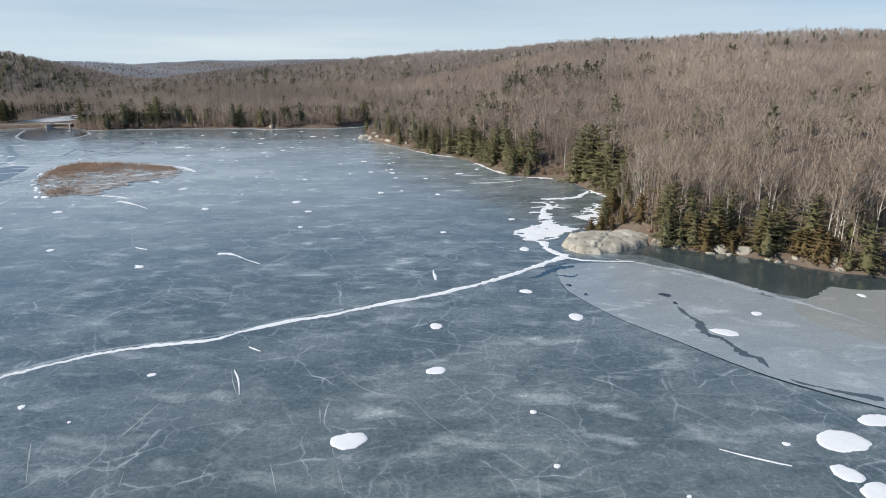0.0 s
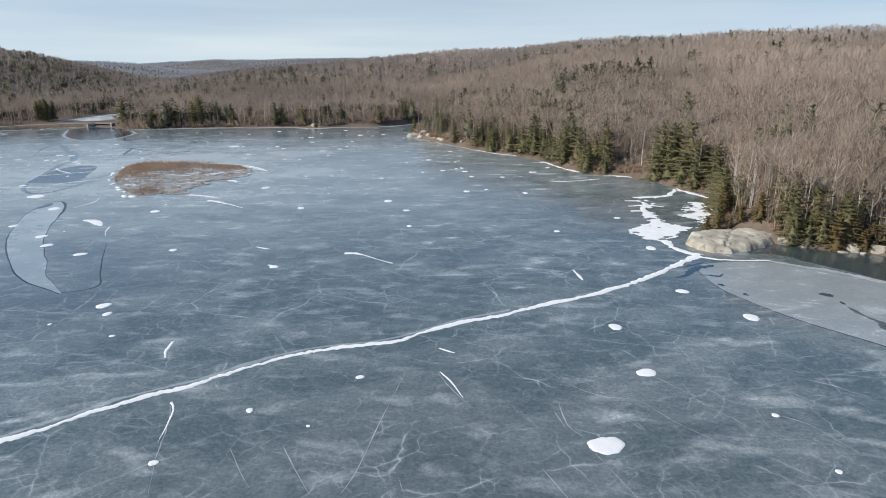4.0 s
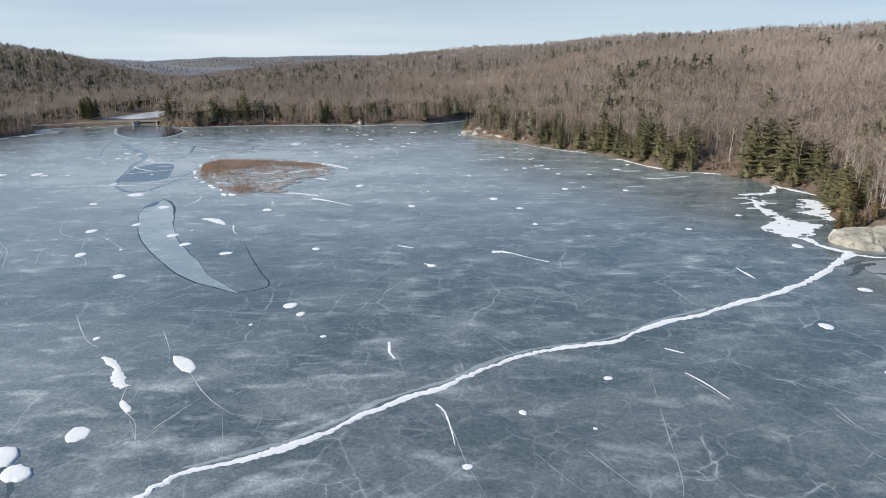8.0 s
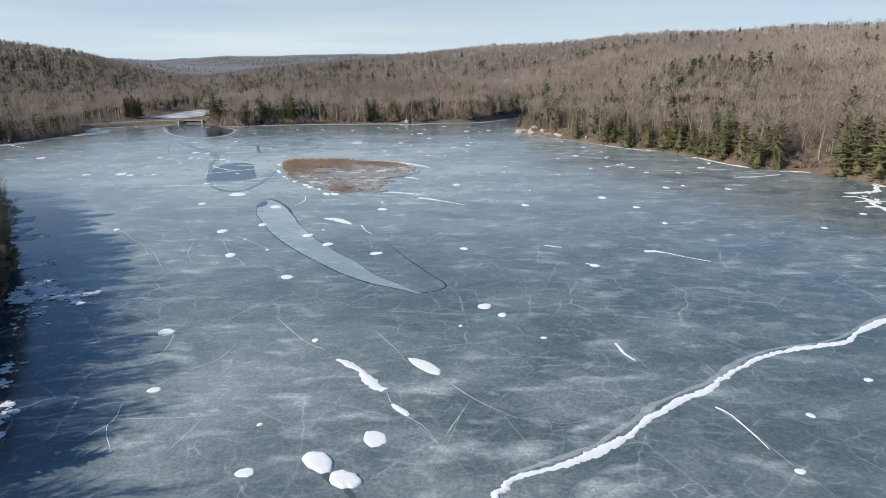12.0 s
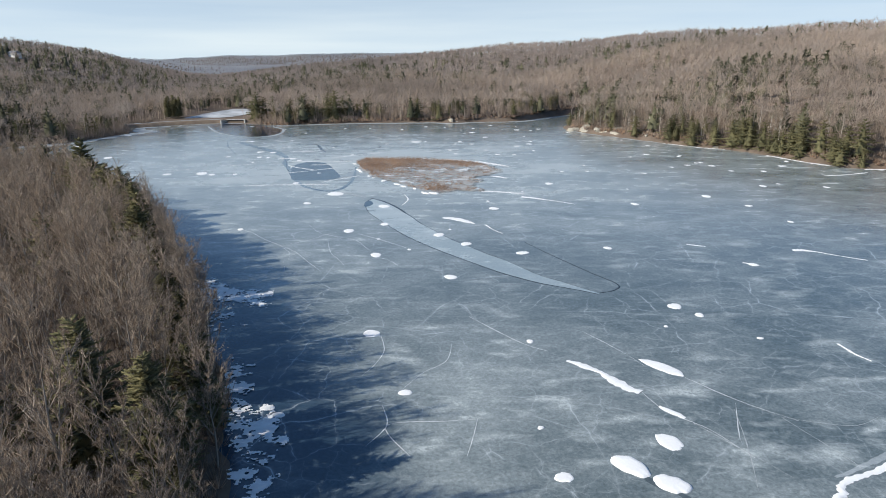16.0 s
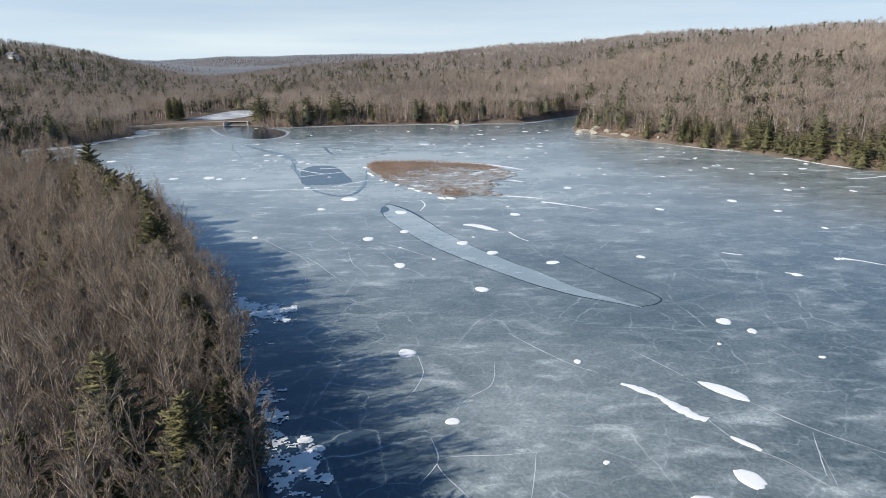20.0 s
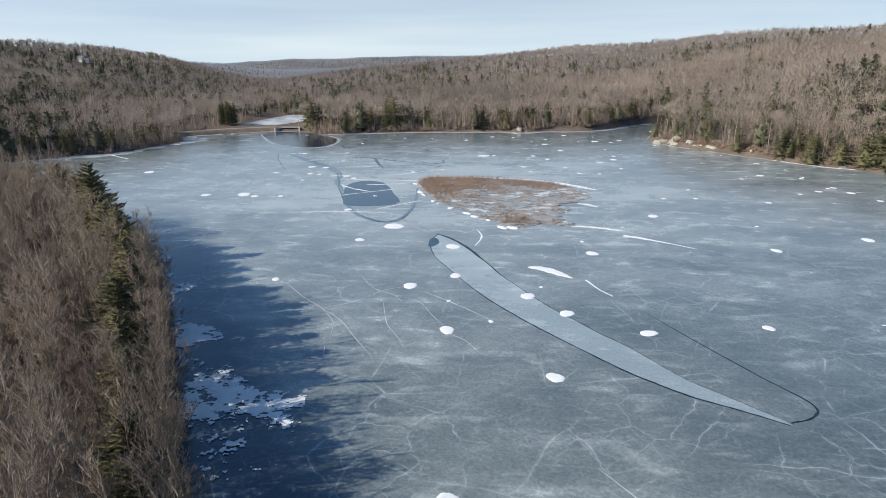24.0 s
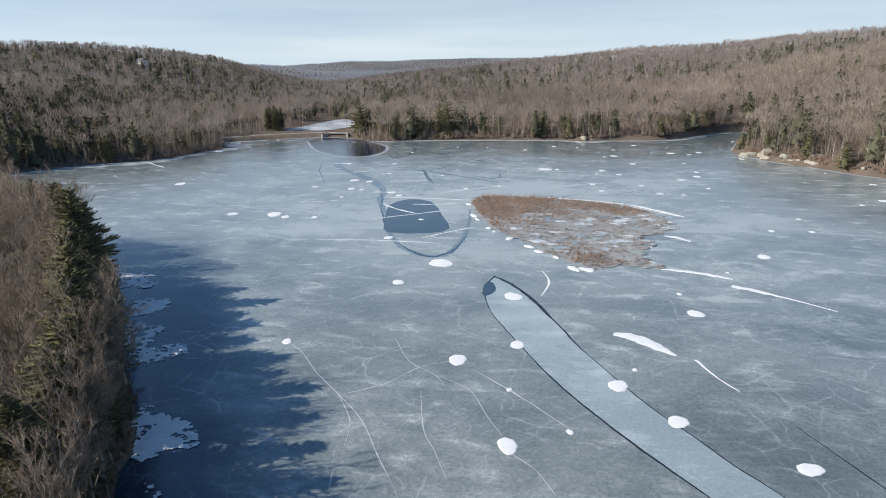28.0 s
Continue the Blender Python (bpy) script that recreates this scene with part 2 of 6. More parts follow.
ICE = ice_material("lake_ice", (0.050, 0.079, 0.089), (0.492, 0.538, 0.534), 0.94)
ICE_PALE = ice_material("pale_ice", (0.265, 0.302, 0.315), (0.57, 0.61, 0.615), 0.9, False, 0.3)
ICE_RIFT = ice_material("rift_ice", (0.065, 0.085, 0.095), (0.20, 0.23, 0.24), 0.5, False, 0.2)
ICE_CLEAR = ice_material("clear_shore_ice", (0.040, 0.056, 0.060), (0.16, 0.185, 0.18), 0.45, False, 0.16)
ICE_CHANNEL = ice_material("refrozen_channel_ice", (0.085, 0.135, 0.165), (0.30, 0.37, 0.41), 0.7, False, 0.2)
ICE_LEAD = ice_material("refrozen_lead_ice", (0.235, 0.300, 0.325), (0.52, 0.585, 0.605), 1.1, False, 0.3)
ICE_DARK = ice_material("thin_dark_ice", (0.027, 0.060, 0.092), (0.11, 0.155, 0.185), 0.5, False, 0.15)
ICE_SHORE = mottled("white_shore_ice", (0.27, 0.30, 0.31), (0.46, 0.48, 0.49), 0.25, 0.55, bump=0.3)
SNOW = mottled("snow", (0.86, 0.86, 0.86), (0.92, 0.92, 0.915), 0.6, 0.75, bump=0.5, dist=0.04, spec=0.3)
SNOW_GREY = mottled("slushy_snow", (0.52, 0.54, 0.56), (0.75, 0.77, 0.79), 0.8, 0.6, bump=0.5, dist=0.05, spec=0.4)
CRACK = mottled("wet_crack", (0.012, 0.018, 0.022), (0.035, 0.045, 0.05), 0.5, 0.25, bump=0.2, spec=0.5)
water_mat = Mat("open_water", 0.06, 0.5).colour((0.010, 0.026, 0.055))
water_mat.bump(water_mat.noise(1.6, 4.0, 0.6), 0.5, 0.05)
WATER = water_mat.m
GROUND = mottled("leaf_litter", (0.125, 0.096, 0.073), (0.21, 0.163, 0.125), 0.09, 0.95, 14.0, 0.7, 0.12, c=(0.17, 0.122, 0.092))
ROCK = mottled("pale_granite", (0.36, 0.325, 0.26), (0.52, 0.48, 0.40), 0.35, 0.85, 9.0, 0.6, 0.12, c=(0.26, 0.23, 0.185))
REED = plant_material("marsh_shrub", (0.29, 0.192, 0.136), (0.42, 0.294, 0.212), (0.56, 0.43, 0.33), 0.12, thin=0.35)
BRUSH = plant_material("thicket_stems", (0.165, 0.122, 0.088), (0.26, 0.20, 0.145), (0.375, 0.30, 0.23), 0.03, thin=0.35)
TWIG = plant_material("bare_twigs", (0.20, 0.157, 0.122), (0.325, 0.267, 0.213), (0.50, 0.428, 0.352), 0.03, thin=0.2)
BARK = plant_material("grey_bark", (0.24, 0.22, 0.195), (0.35, 0.325, 0.29), (0.48, 0.455, 0.42), 0.05, "object")
PALE_BARK = plant_material("pale_bark", (0.44, 0.40, 0.35), (0.54, 0.50, 0.45), (0.66, 0.63, 0.58), 0.05, "object")
NEEDLE = plant_material("conifer_needles", (0.118, 0.120, 0.066), (0.198, 0.192, 0.104), (0.30, 0.282, 0.158), 0.06, thin=0.35)
CEDAR = plant_material("russet_cedar_needles", (0.115, 0.092, 0.046), (0.18, 0.138, 0.068), (0.26, 0.20, 0.105), 0.06, thin=0.35)
FAR_TWIG = plant_material("woodland_twigs", (0.33, 0.272, 0.224), (0.43, 0.364, 0.307), (0.58, 0.508, 0.442), 0.011, "tree", thin=0.25)
# haze of the distance put into the twigs' blue-grey base colour
HAZED_RIDGE_TWIG = plant_material("hazed_ridge_twigs", (0.44, 0.475, 0.52), (0.48, 0.515, 0.56), (0.52, 0.555, 0.60), 0.003, "tree", thin=0.5)
HILL_TWIG = plant_material("hill_woodland_twigs", (0.27, 0.230, 0.205), (0.385, 0.335, 0.302), (0.535, 0.478, 0.435), 0.006, "tree", thin=0.15)
FAR_NEEDLE = plant_material("woodland_needles", (0.082, 0.086, 0.056), (0.130, 0.132, 0.084), (0.195, 0.190, 0.122), 0.02, "tree", thin=0.2)
CONCRETE = mottled("weathered_concrete", (0.40, 0.38, 0.34), (0.52, 0.50, 0.46), 0.5, 0.9, bump=0.3)

# ---- plan of the lake ----
SHORE = [
    (76, 87), (70, 90), (66, 95), (59.5, 99), (54.5, 101), (50.5, 103.5), (45, 106), (40, 112), (42, 122), (49, 135),
    (52.5, 148), (50, 156), (47, 168), (41, 178), (32, 182), (26.5, 193), (22.5, 208), (15.5, 223), (7, 231), (-1, 244),
    (-11, 261), (-20, 275), (-27, 300), (-19, 325), (-8, 350), (5, 375), (8, 388), (-10, 382), (-26, 368), (-45, 344),
    (-64, 341), (-81, 335), (-94, 339), (-124, 338), (-152, 333), (-174, 328),
]
SHORE += [
    (-186, 334), (-196, 341), (-205, 342), (-216, 338), (-230, 331), (-243, 319), (-236, 305), (-232, 297), (-234, 278),
    (-240, 259), (-254, 248), (-265, 235), (-272, 215), (-262, 195), (-235, 178), (-205, 163), (-180, 150), (-168, 140),
    (-158, 129), (-149, 117), (-140, 106), (-132, 97), (-126, 85), (-121, 76), (-116, 68), (-111, 61), (-107.5, 53),
    (-105.5, 46), (-103.5, 40), (-99, 25), (-96, 8), (-94, -10), (-88, -40), (-60, -110), (0, -140), (70, -110),
    (110, -40), (108, 20), (98, 60), (86, 80),
]


def smooth_line(points, steps=4, closed=False):
    """A rounded line through the points."""
    p = np.array(points, float)
    n = len(p)
    out = []
    for i in range(n if closed else n - 1):
        a, b, c, d = (p[(i + k) % n] if closed else p[min(max(i + k, 0), n - 1)] for k in (-1, 0, 1, 2))
        for s in np.arange(steps) / steps:
            out.append(0.5 * (2 * b + (c - a) * s + (2 * a - 5 * b + 4 * c - d) * s**2 + (3 * b - a - 3 * c + d) * s**3))
    if not closed:
        out.append(p[-1])
    return np.array(out)


SHORE_LINE = smooth_line(SHORE, 3, True)


def shore_distance(x, y):
    """Metres from the shoreline: positive on land, negative on the lake."""
    x, y = np.asarray(x, float), np.asarray(y, float)
    best = np.full(x.shape, 1e12)
    inside = np.zeros(x.shape, bool)
    for (ax, ay), (bx, by) in zip(SHORE_LINE, np.roll(SHORE_LINE, -1, 0)):
        dx, dy = bx - ax, by - ay
        s = np.clip(((x - ax) * dx + (y - ay) * dy) / (dx * dx + dy * dy + 1e-9), 0, 1)
        best = np.minimum(best, (x - ax - s * dx) ** 2 + (y - ay - s * dy) ** 2)
        cross = (ay > y) != (by > y)
        inside ^= cross & (x < (bx - ax) * (y - ay) / (by - ay + 1e-12) + ax)
    d = np.sqrt(best)
    return np.where(inside, -d, d)


def waves(x, y, size, seed):
    """Smooth uneven ground in numpy: a few crossed waves."""
    rng = np.random.RandomState(seed)
    out = 0
    for i in range(7):
        a, f, ph = rng.uniform(0, 6.28), rng.uniform(0.6, 1.7) / size, rng.uniform(0, 6.28)
        out = out + np.sin((x * np.cos(a) + y * np.sin(a)) * f * 6.28 + ph) / 7**0.5
    return out


def bell(x, y, cx, cy, rx, ry, turn=0.0):
    c, s = math.cos(radians(turn)), math.sin(radians(turn))
    u, v = (x - cx) * c + (y - cy) * s, -(x - cx) * s + (y - cy) * c
    return np.exp(-((u / rx) ** 2) - (v / ry) ** 2)


def ramp01(v, a, b):
    s = np.clip((v - a) / (b - a), 0, 1)
    return s * s * (3 - 2 * s)


def land_height(x, y, d=None):
    """Height of the ground over the ice."""
    x, y = np.asarray(x, float), np.asarray(y, float)
    d = shore_distance(x, y) if d is None else d
    east = ramp01(x - 0.22 * (y - 300), -60, 90)
    west = ramp01(-x - 0.35 * (y - 250), 215, 330) * ramp01(y, 120, 240)
    near_bank = ramp01(-x, 60, 130) * (1 - ramp01(y, 150, 230))
    slope = 0.055 + 0.379 * east + 0.45 * west - 0.03 * near_bank
    top = np.maximum(15.0 + 6.4 * east + 5.7 * west - 12 * near_bank, 4.0)
    up = np.maximum(d, 0)
    z = top * (1 - np.exp(-slope * up / top)) + 0.9 * (1 - np.exp(-up / 2.0))
    z = z + ramp01(up, 8, 60) * 0.8 * waves(x, y, 55, 3) + ramp01(up, 80, 300) * 1.6 * waves(x, y, 190, 5)
    # the western hill with the house, and a hollow before it
    z = z + 23.5 * bell(x, y, -600, 720, 190, 230, 25) + 13.0 * bell(x, y, -960, 900, 420, 560) + 9.0 * bell(x, y, -720, 600, 130, 130) - 11.0 * bell(x, y, -380, 520, 90, 190, 38)
    # the long eastern hill, rising away from the far shore
    z = z + 25.0 * bell(x, y, 300, 600, 220, 260, -30) + 31.6 * bell(x, y, 60, 900, 250, 250) + 5.1 * bell(x, y, -150, 620, 150, 160)
    z = z + 6.3 * bell(x, y, 420, 330, 200, 250) + 6.0 * bell(x, y, 400, 510, 130, 130) + 2.0 * bell(x, y, -500, 630, 60, 45)
    # the brook's valley below the dam, winding away between the hills
    s = (x + 213) * -0.355 + (y - 380) * 0.935
    n = (x + 213) * 0.935 + (y - 380) * 0.355 + 18 * np.sin(s / 170.0)
    cut = np.exp(-((n / (52 + 0.055 * np.clip(s, 0, 1500))) ** 2)) * ramp01(s, -60, 60) * (1 - ramp01(s, 1500, 2300))
    z = z * (1 - 0.9 * cut) + 3.5 * cut
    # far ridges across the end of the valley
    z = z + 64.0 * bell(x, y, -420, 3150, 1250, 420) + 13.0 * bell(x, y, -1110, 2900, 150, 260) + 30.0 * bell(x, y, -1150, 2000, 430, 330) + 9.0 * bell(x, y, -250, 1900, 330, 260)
    dam = ramp01(x, -248, -238) * (1 - ramp01(x, -186, -178)) * ramp01(y, 300, 315) * (1 - ramp01(y, 425, 470))
    z = z * (1 - dam) + dam * np.minimum(2.0, 0.25 * up)
    return np.where(d < 0, np.maximum(d * 0.35, -2.5), z)


def numpy_mesh(name, verts, tris):
    me = bpy.data.meshes.new(name)
    verts, tris = np.asarray(verts, np.float32), np.asarray(tris, np.int32)
    me.vertices.add(len(verts))
    me.vertices.foreach_set("co", verts.ravel())
    k = tris.shape[1]
    me.loops.add(tris.size)
    me.loops.foreach_set("vertex_index", tris.ravel())
    me.polygons.add(len(tris))
    me.polygons.foreach_set("loop_start", np.arange(len(tris), dtype=np.int32) * k)
    me.update(calc_edges=True)
    return me


def link(name, me, material, parent=None, smooth=False, label=""):
    me.materials.append(material)
    if smooth:
        me.polygons.foreach_set("use_smooth", np.ones(len(me.polygons), bool))
    ob = new(name, me)
    if parent is not None:
        ob.parent = parent
    if label:
        ob["label"] = label
    return ob


def part(name, bm, material, parent=None, label="", smooth=False):
    me = bpy.data.meshes.new(name)
    bm.to_mesh(me)
    bm.free()
    return link(name, me, material, parent, smooth, label)


# ---- ground: one sheet to the horizon ----
GN = 330
g = np.sinh(np.linspace(-1, 1, GN) * 3.7) / math.sinh(3.7) * 4700
gx, gy = np.meshgrid(g - 60, g + 170)
gz = land_height(gx, gy)
gv = np.stack([gx.ravel(), gy.ravel(), gz.ravel()], 1)
gi = np.arange(GN * GN).reshape(GN, GN)
gf = np.stack([gi[:-1, :-1].ravel(), gi[:-1, 1:].ravel(), gi[1:, 1:].ravel(), gi[1:, :-1].ravel()], 1)
ground = link("ground", numpy_mesh("ground", gv, gf), GROUND, smooth=True)
tagged(ground, "wooded hills of brown leaf litter round the frozen lake", "ground", kind="structure")

# ---- the frozen lake ----
iv = [(x, y, 0.0) for y in np.linspace(-170, 400, 58) for x in np.linspace(-290, 130, 43)]
ii = np.arange(58 * 43).reshape(58, 43)
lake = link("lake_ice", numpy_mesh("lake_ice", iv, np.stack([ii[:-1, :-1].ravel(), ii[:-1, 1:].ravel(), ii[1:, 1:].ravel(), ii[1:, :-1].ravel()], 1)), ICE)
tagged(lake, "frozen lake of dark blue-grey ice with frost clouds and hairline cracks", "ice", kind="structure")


def ice_plate(name, outline, z, material, label, category="ice", rough=0.0, kind="structure", steps=4, seed=1):
    """A thin plate of other ice lying in the lake's surface."""
    rng = np.random.RandomState(seed)
    line = smooth_line(outline, steps, True)
    if rough:
        line = line + rng.uniform(-rough, rough, line.shape)
    bm = bmesh.new()
    top = [bm.verts.new((x, y, z)) for x, y in line]
    face = bm.faces.new(top)
    low = bmesh.ops.extrude_face_region(bm, geom=[face])
    bmesh.ops.translate(bm, verts=[v for v in low["geom"] if isinstance(v, bmesh.types.BMVert)], vec=(0, 0, -0.5 * z))
    bmesh.ops.triangulate(bm, faces=bm.faces[:])
    bmesh.ops.recalc_face_normals(bm, faces=bm.faces[:])
    ob = part(name, bm, material)
    return tagged(ob, label, category, kind=kind)


def strip(name, points, widths, z, material, label, category, group="", kind="", steps=8, rough=0.25, height=0.0, seed=1):
    """A low uneven band along a line: a crack, a streak of snow or a ridge of broken ice."""
    rng = np.random.RandomState(seed)
    line = smooth_line(points, steps)
    s = np.linspace(0, 1, len(line))
    w = np.interp(s, np.linspace(0, 1, len(widths)), widths)
    t = np.gradient(line, axis=0)
    t /= np.linalg.norm(t, axis=1, keepdims=True) + 1e-9
    nrm = np.stack([-t[:, 1], t[:, 0]], 1)
    def uneven():
        u = rng.uniform(-1, 1, len(line) + 4)
        return 0.30 * u[:-4] + 0.6 * np.convolve(u, np.ones(5) / 2.2, "valid")

    line = line + nrm * (uneven() * w * rough * 0.5)[:, None]
    left = w * 0.5 * (1 + rough * uneven()).clip(0.15, 2)
    right = w * 0.5 * (1 + rough * uneven()).clip(0.15, 2)
    rows = []
    for i in range(len(line)):
        h = z + height * rng.uniform(0.5, 1.3) * min(1, w[i])
        crown = rng.uniform(-0.3, 0.3)
        rows.append([(*(line[i] + nrm[i] * left[i]), z * 0.5), (*(line[i] + nrm[i] * left[i] * 0.55), z + height * 0.6 * rng.uniform(0.4, 1)),
                     (*(line[i] + nrm[i] * left[i] * crown), h), (*(line[i] - nrm[i] * right[i] * 0.55), z + height * 0.6 * rng.uniform(0.4, 1)), (*(line[i] - nrm[i] * right[i]), z * 0.5)])
    v = np.array(rows).reshape(-1, 3)
    k = np.arange(len(line) * 5).reshape(-1, 5)
    f = np.stack([k[:-1, 1:].ravel(), k[:-1, :-1].ravel(), k[1:, :-1].ravel(), k[1:, 1:].ravel()], 1)
    ob = link(name, numpy_mesh(name, v, f), material, smooth=height > 0)
    return tagged(ob, label, category, group, kind)


PATCHES = "snow patches on the ice"
patch_seed = [10]


def snow_patch(x, y, wide, deep, turn=8.0, label="small white snow patch frozen onto the dark ice", mat=None, bump=0.055):
    """A low mound of snow with an uneven rim."""
    patch_seed[0] += 1
    rng = np.random.RandomState(patch_seed[0])
    n = 40
    a = np.linspace(0, 2 * math.pi, n, endpoint=False)
    r = 1 + 0.10 * np.sin(2 * a + rng.uniform(0, 6)) + 0.05 * np.sin(3 * a + rng.uniform(0, 6)) + 0.03 * np.sin(7 * a + rng.uniform(0, 6)) + 0.035 * rng.uniform(-1, 1, n)
    c, s = math.cos(radians(turn)), math.sin(radians(turn))
    v = [(0.0, 0.0, bump)]
    for ring, h in ((0.5, 0.97), (0.82, 0.88), (0.95, 0.55), (1.0, 0.02)):
        for i in range(n):
            u, w = 0.5 * wide * r[i] * ring * math.cos(a[i]), 0.5 * deep * r[i] * ring * math.sin(a[i])
            v.append((u * c - w * s, u * s + w * c, bump * h * rng.uniform(0.93, 1.06)))
    f = [(0, 1 + i, 1 + (i + 1) % n) for i in range(n)]
    for k in range(3):
        for i in range(n):
            p, q = 1 + k * n + i, 1 + k * n + (i + 1) % n
            f += [(p, p + n, q), (q, p + n, q + n)]
    ob = link("snow_patch", numpy_mesh("snow_patch", v, f), mat or SNOW, smooth=True)
    ob.location = (x, y, 0.002)
    return tagged(ob, label, "snow patch", PATCHES)


# long pressure ridge across the lake
strip("pressure_ridge", [(-63, 36.3), (-60, 38.6), (-58.3, 41), (-54, 42.7), (-50.2, 44.8), (-46.6, 47.9), (-42.8, 51.3), (-38, 54.2), (-35, 57), (-30, 60.5), (-26, 62.2), (-19, 64.3), (-12.5, 68.8), (-4.4, 73), (2, 76.5), (11, 81.8), (18, 87.2), (24.7, 93.5), (28, 96.5), (29.5, 99)],
      (0.45, 0.75, 0.5, 0.9, 0.55, 0.9, 0.6, 0.6, 0.8, 0.65, 0.9, 0.8, 1.0, 0.95, 1.3, 1.8), 0.02, SNOW, "long white pressure ridge of snow and broken ice across the lake", "ice ridge", steps=16, rough=0.55, height=0.09, seed=4)
# frosted band beside the ridge
strip("frost_band", [(-58.6, 41.6), (-54.2, 43.6), (-50.6, 45.7), (-47, 48.8), (-43.3, 52.2), (-38.4, 55.0), (-30.3, 61.3), (-19.3, 65.1), (-12.7, 69.6), (-4.6, 73.8)],
      (0.2, 0.6, 0.5, 0.8, 0.35, 0.7, 0.4, 0.6, 0.3), 0.008, ICE_PALE, "grey frosted ice band along the pressure ridge", "ice", kind="structure", steps=12, rough=0.5, seed=8)

# pale plate towards the rocky point
ice_plate("ice_plate_east", [(28, 93), (26.2, 86), (26.6, 79.8), (30.4, 71), (35.6, 63.7), (39.5, 57.9), (43.2, 53.6), (49.4, 48.7), (60, 42), (75, 35), (96, 30), (97, 60), (80, 79), (72, 80.9), (64, 80.2), (58.8, 77.5), (53.5, 78.5), (52, 84.6), (45.5, 90), (40, 94)], 0.006, ICE_PALE, "pale grey refrozen ice plate beside the shore")
strip("ice_crack", [(26, 84), (26.6, 79.8), (30.4, 71), (35.6, 63.7), (39.5, 57.9), (43.2, 53.6), (49.4, 48.7), (58, 43), (75, 35)], (0.12, 0.15, 0.22, 0.30, 0.36, 0.34), 0.014, CRACK, "dark wet crack along the edge of an ice plate", "ice crack", "cracks in the ice", rough=0.4, seed=2)
strip("thaw_rift", [(39.8, 74.6), (39.8, 73.4), (40.2, 70.7), (40.4, 68.6), (40.1, 66.2), (41.1, 64.2), (41.5, 63.1), (41.7, 61.0), (42.3, 59.5), (42.9, 57.0)], (0.3, 0.7, 0.5, 0.8, 1.3, 1.1, 0.4, 0.6, 1.4, 0.9, 0.2), 0.012, ICE_RIFT, "ragged dark thawed rift in the pale ice plate", "thin ice", steps=7, rough=0.75, seed=41)
strip("thaw_rift", [(43.6, 54.6), (44.6, 53.4), (46.0, 52.7), (47.8, 51.6), (50.4, 50.2)], (0.1, 0.6, 0.25, 0.7, 0.9), 0.012, ICE_RIFT, "ragged dark thawed rift in the pale ice plate", "thin ice", steps=6, rough=0.8, seed=42)
for i, (px, py, w, dp) in enumerate(((39.6, 79, 1.7, 1.6), (39.9, 75.9, 0.6, 1.0), (26.9, 83.2, 0.9, 1.2), (28.6, 79.3, 0.8, 0.9))):
    rng = np.random.RandomState(40 + i)
    ring = [(px + 0.5 * w * math.cos(a) * rng.uniform(0.5, 1.2), py + 0.5 * dp * math.sin(a) * rng.uniform(0.6, 1.2)) for a in np.linspace(0, 6.28, 14)[:-1]]
    ice_plate("thaw_hole", ring, 0.012, ICE_DARK, "dark thin ice in a thawed rift of the pale plate", kind="", category="thin ice", rough=0.15, seed=i)
ice_plate("ice_plate_clear", [(38.6, 99.6), (43.3, 98.2), (46.1, 93.5), (50.2, 88.0), (53.9, 81.6), (58.8, 77.6), (61.5, 79.2), (65, 82.0), (70, 80), (80, 79.5), (90, 76), (88, 84), (76, 90), (66, 98), (56, 103), (48, 107)], 0.005, ICE_CLEAR, "dark clear new ice along the rocky shore", rough=0.35, seed=17)
ice_plate("ice_plate_tan", [(60.4, 78.6), (62.4, 80.2), (65.2, 82.2), (70, 80.2), (80, 79), (97, 74), (97, 34), (80, 40), (66, 52), (58, 64), (54.4, 70.6), (56.0, 75.0)], 0.009, ice_material("tan_grey_ice", (0.285, 0.295, 0.28), (0.50, 0.505, 0.48), 0.8, False, 0.35), "tan-grey frosted ice along the shore", rough=0.4, seed=18)
for i, (pts, w) in enumerate((([(21.4, 86.4), (24.2, 88.4), (27.2, 91.0), (29.6, 92.8)], (0.2, 1.3, 1.8, 0.4)), ([(24.6, 91.6), (26.6, 92.6), (28.8, 94.0)], (0.2, 0.9, 0.3)), ([(25.6, 87.8), (27.8, 87.2), (29.4, 88.2)], (0.2, 0.8, 0.2)))):
    strip("thaw_rift", pts, w, 0.013 + 0.002 * i, ICE_DARK, "dark wet ice where the ridge meets the rock", "thin ice", steps=7, rough=0.8, seed=45 + i)

# refrozen lead
LEAD_LEFT = [(-103.9, 143.4), (-104.7, 137.5), (-103.2, 129.6), (-100.2, 122.5), (-97.2, 116), (-93.2, 108.5), (-88.6, 101.6), (-83.5, 94.8), (-79, 89.3), (-74.8, 85.3), (-70.7, 82.7), (-66.8, 80.1)]
LEAD_RIGHT = [(-103.9, 143.4), (-100.6, 139.6), (-97.4, 133.5), (-94.4, 126.3), (-92, 120), (-90, 115.6), (-86.4, 108.4), (-82.6, 102.4), (-80.6, 99.2), (-77.7, 95.3), (-73.9, 88.7), (-70.5, 84.8), (-67.4, 81.4)]
ice_plate("refrozen_lead", LEAD_LEFT + LEAD_RIGHT[:0:-1], 0.006, ICE_LEAD, "long curved lead of paler refrozen ice", steps=3)
strip("ice_crack", LEAD_LEFT, (0.35, 0.14, 0.16, 0.24, 0.2, 0.26, 0.14), 0.014, CRACK, "dark crack along a refrozen lead in the ice", "ice crack", "cracks in the ice", rough=0.5, seed=3)
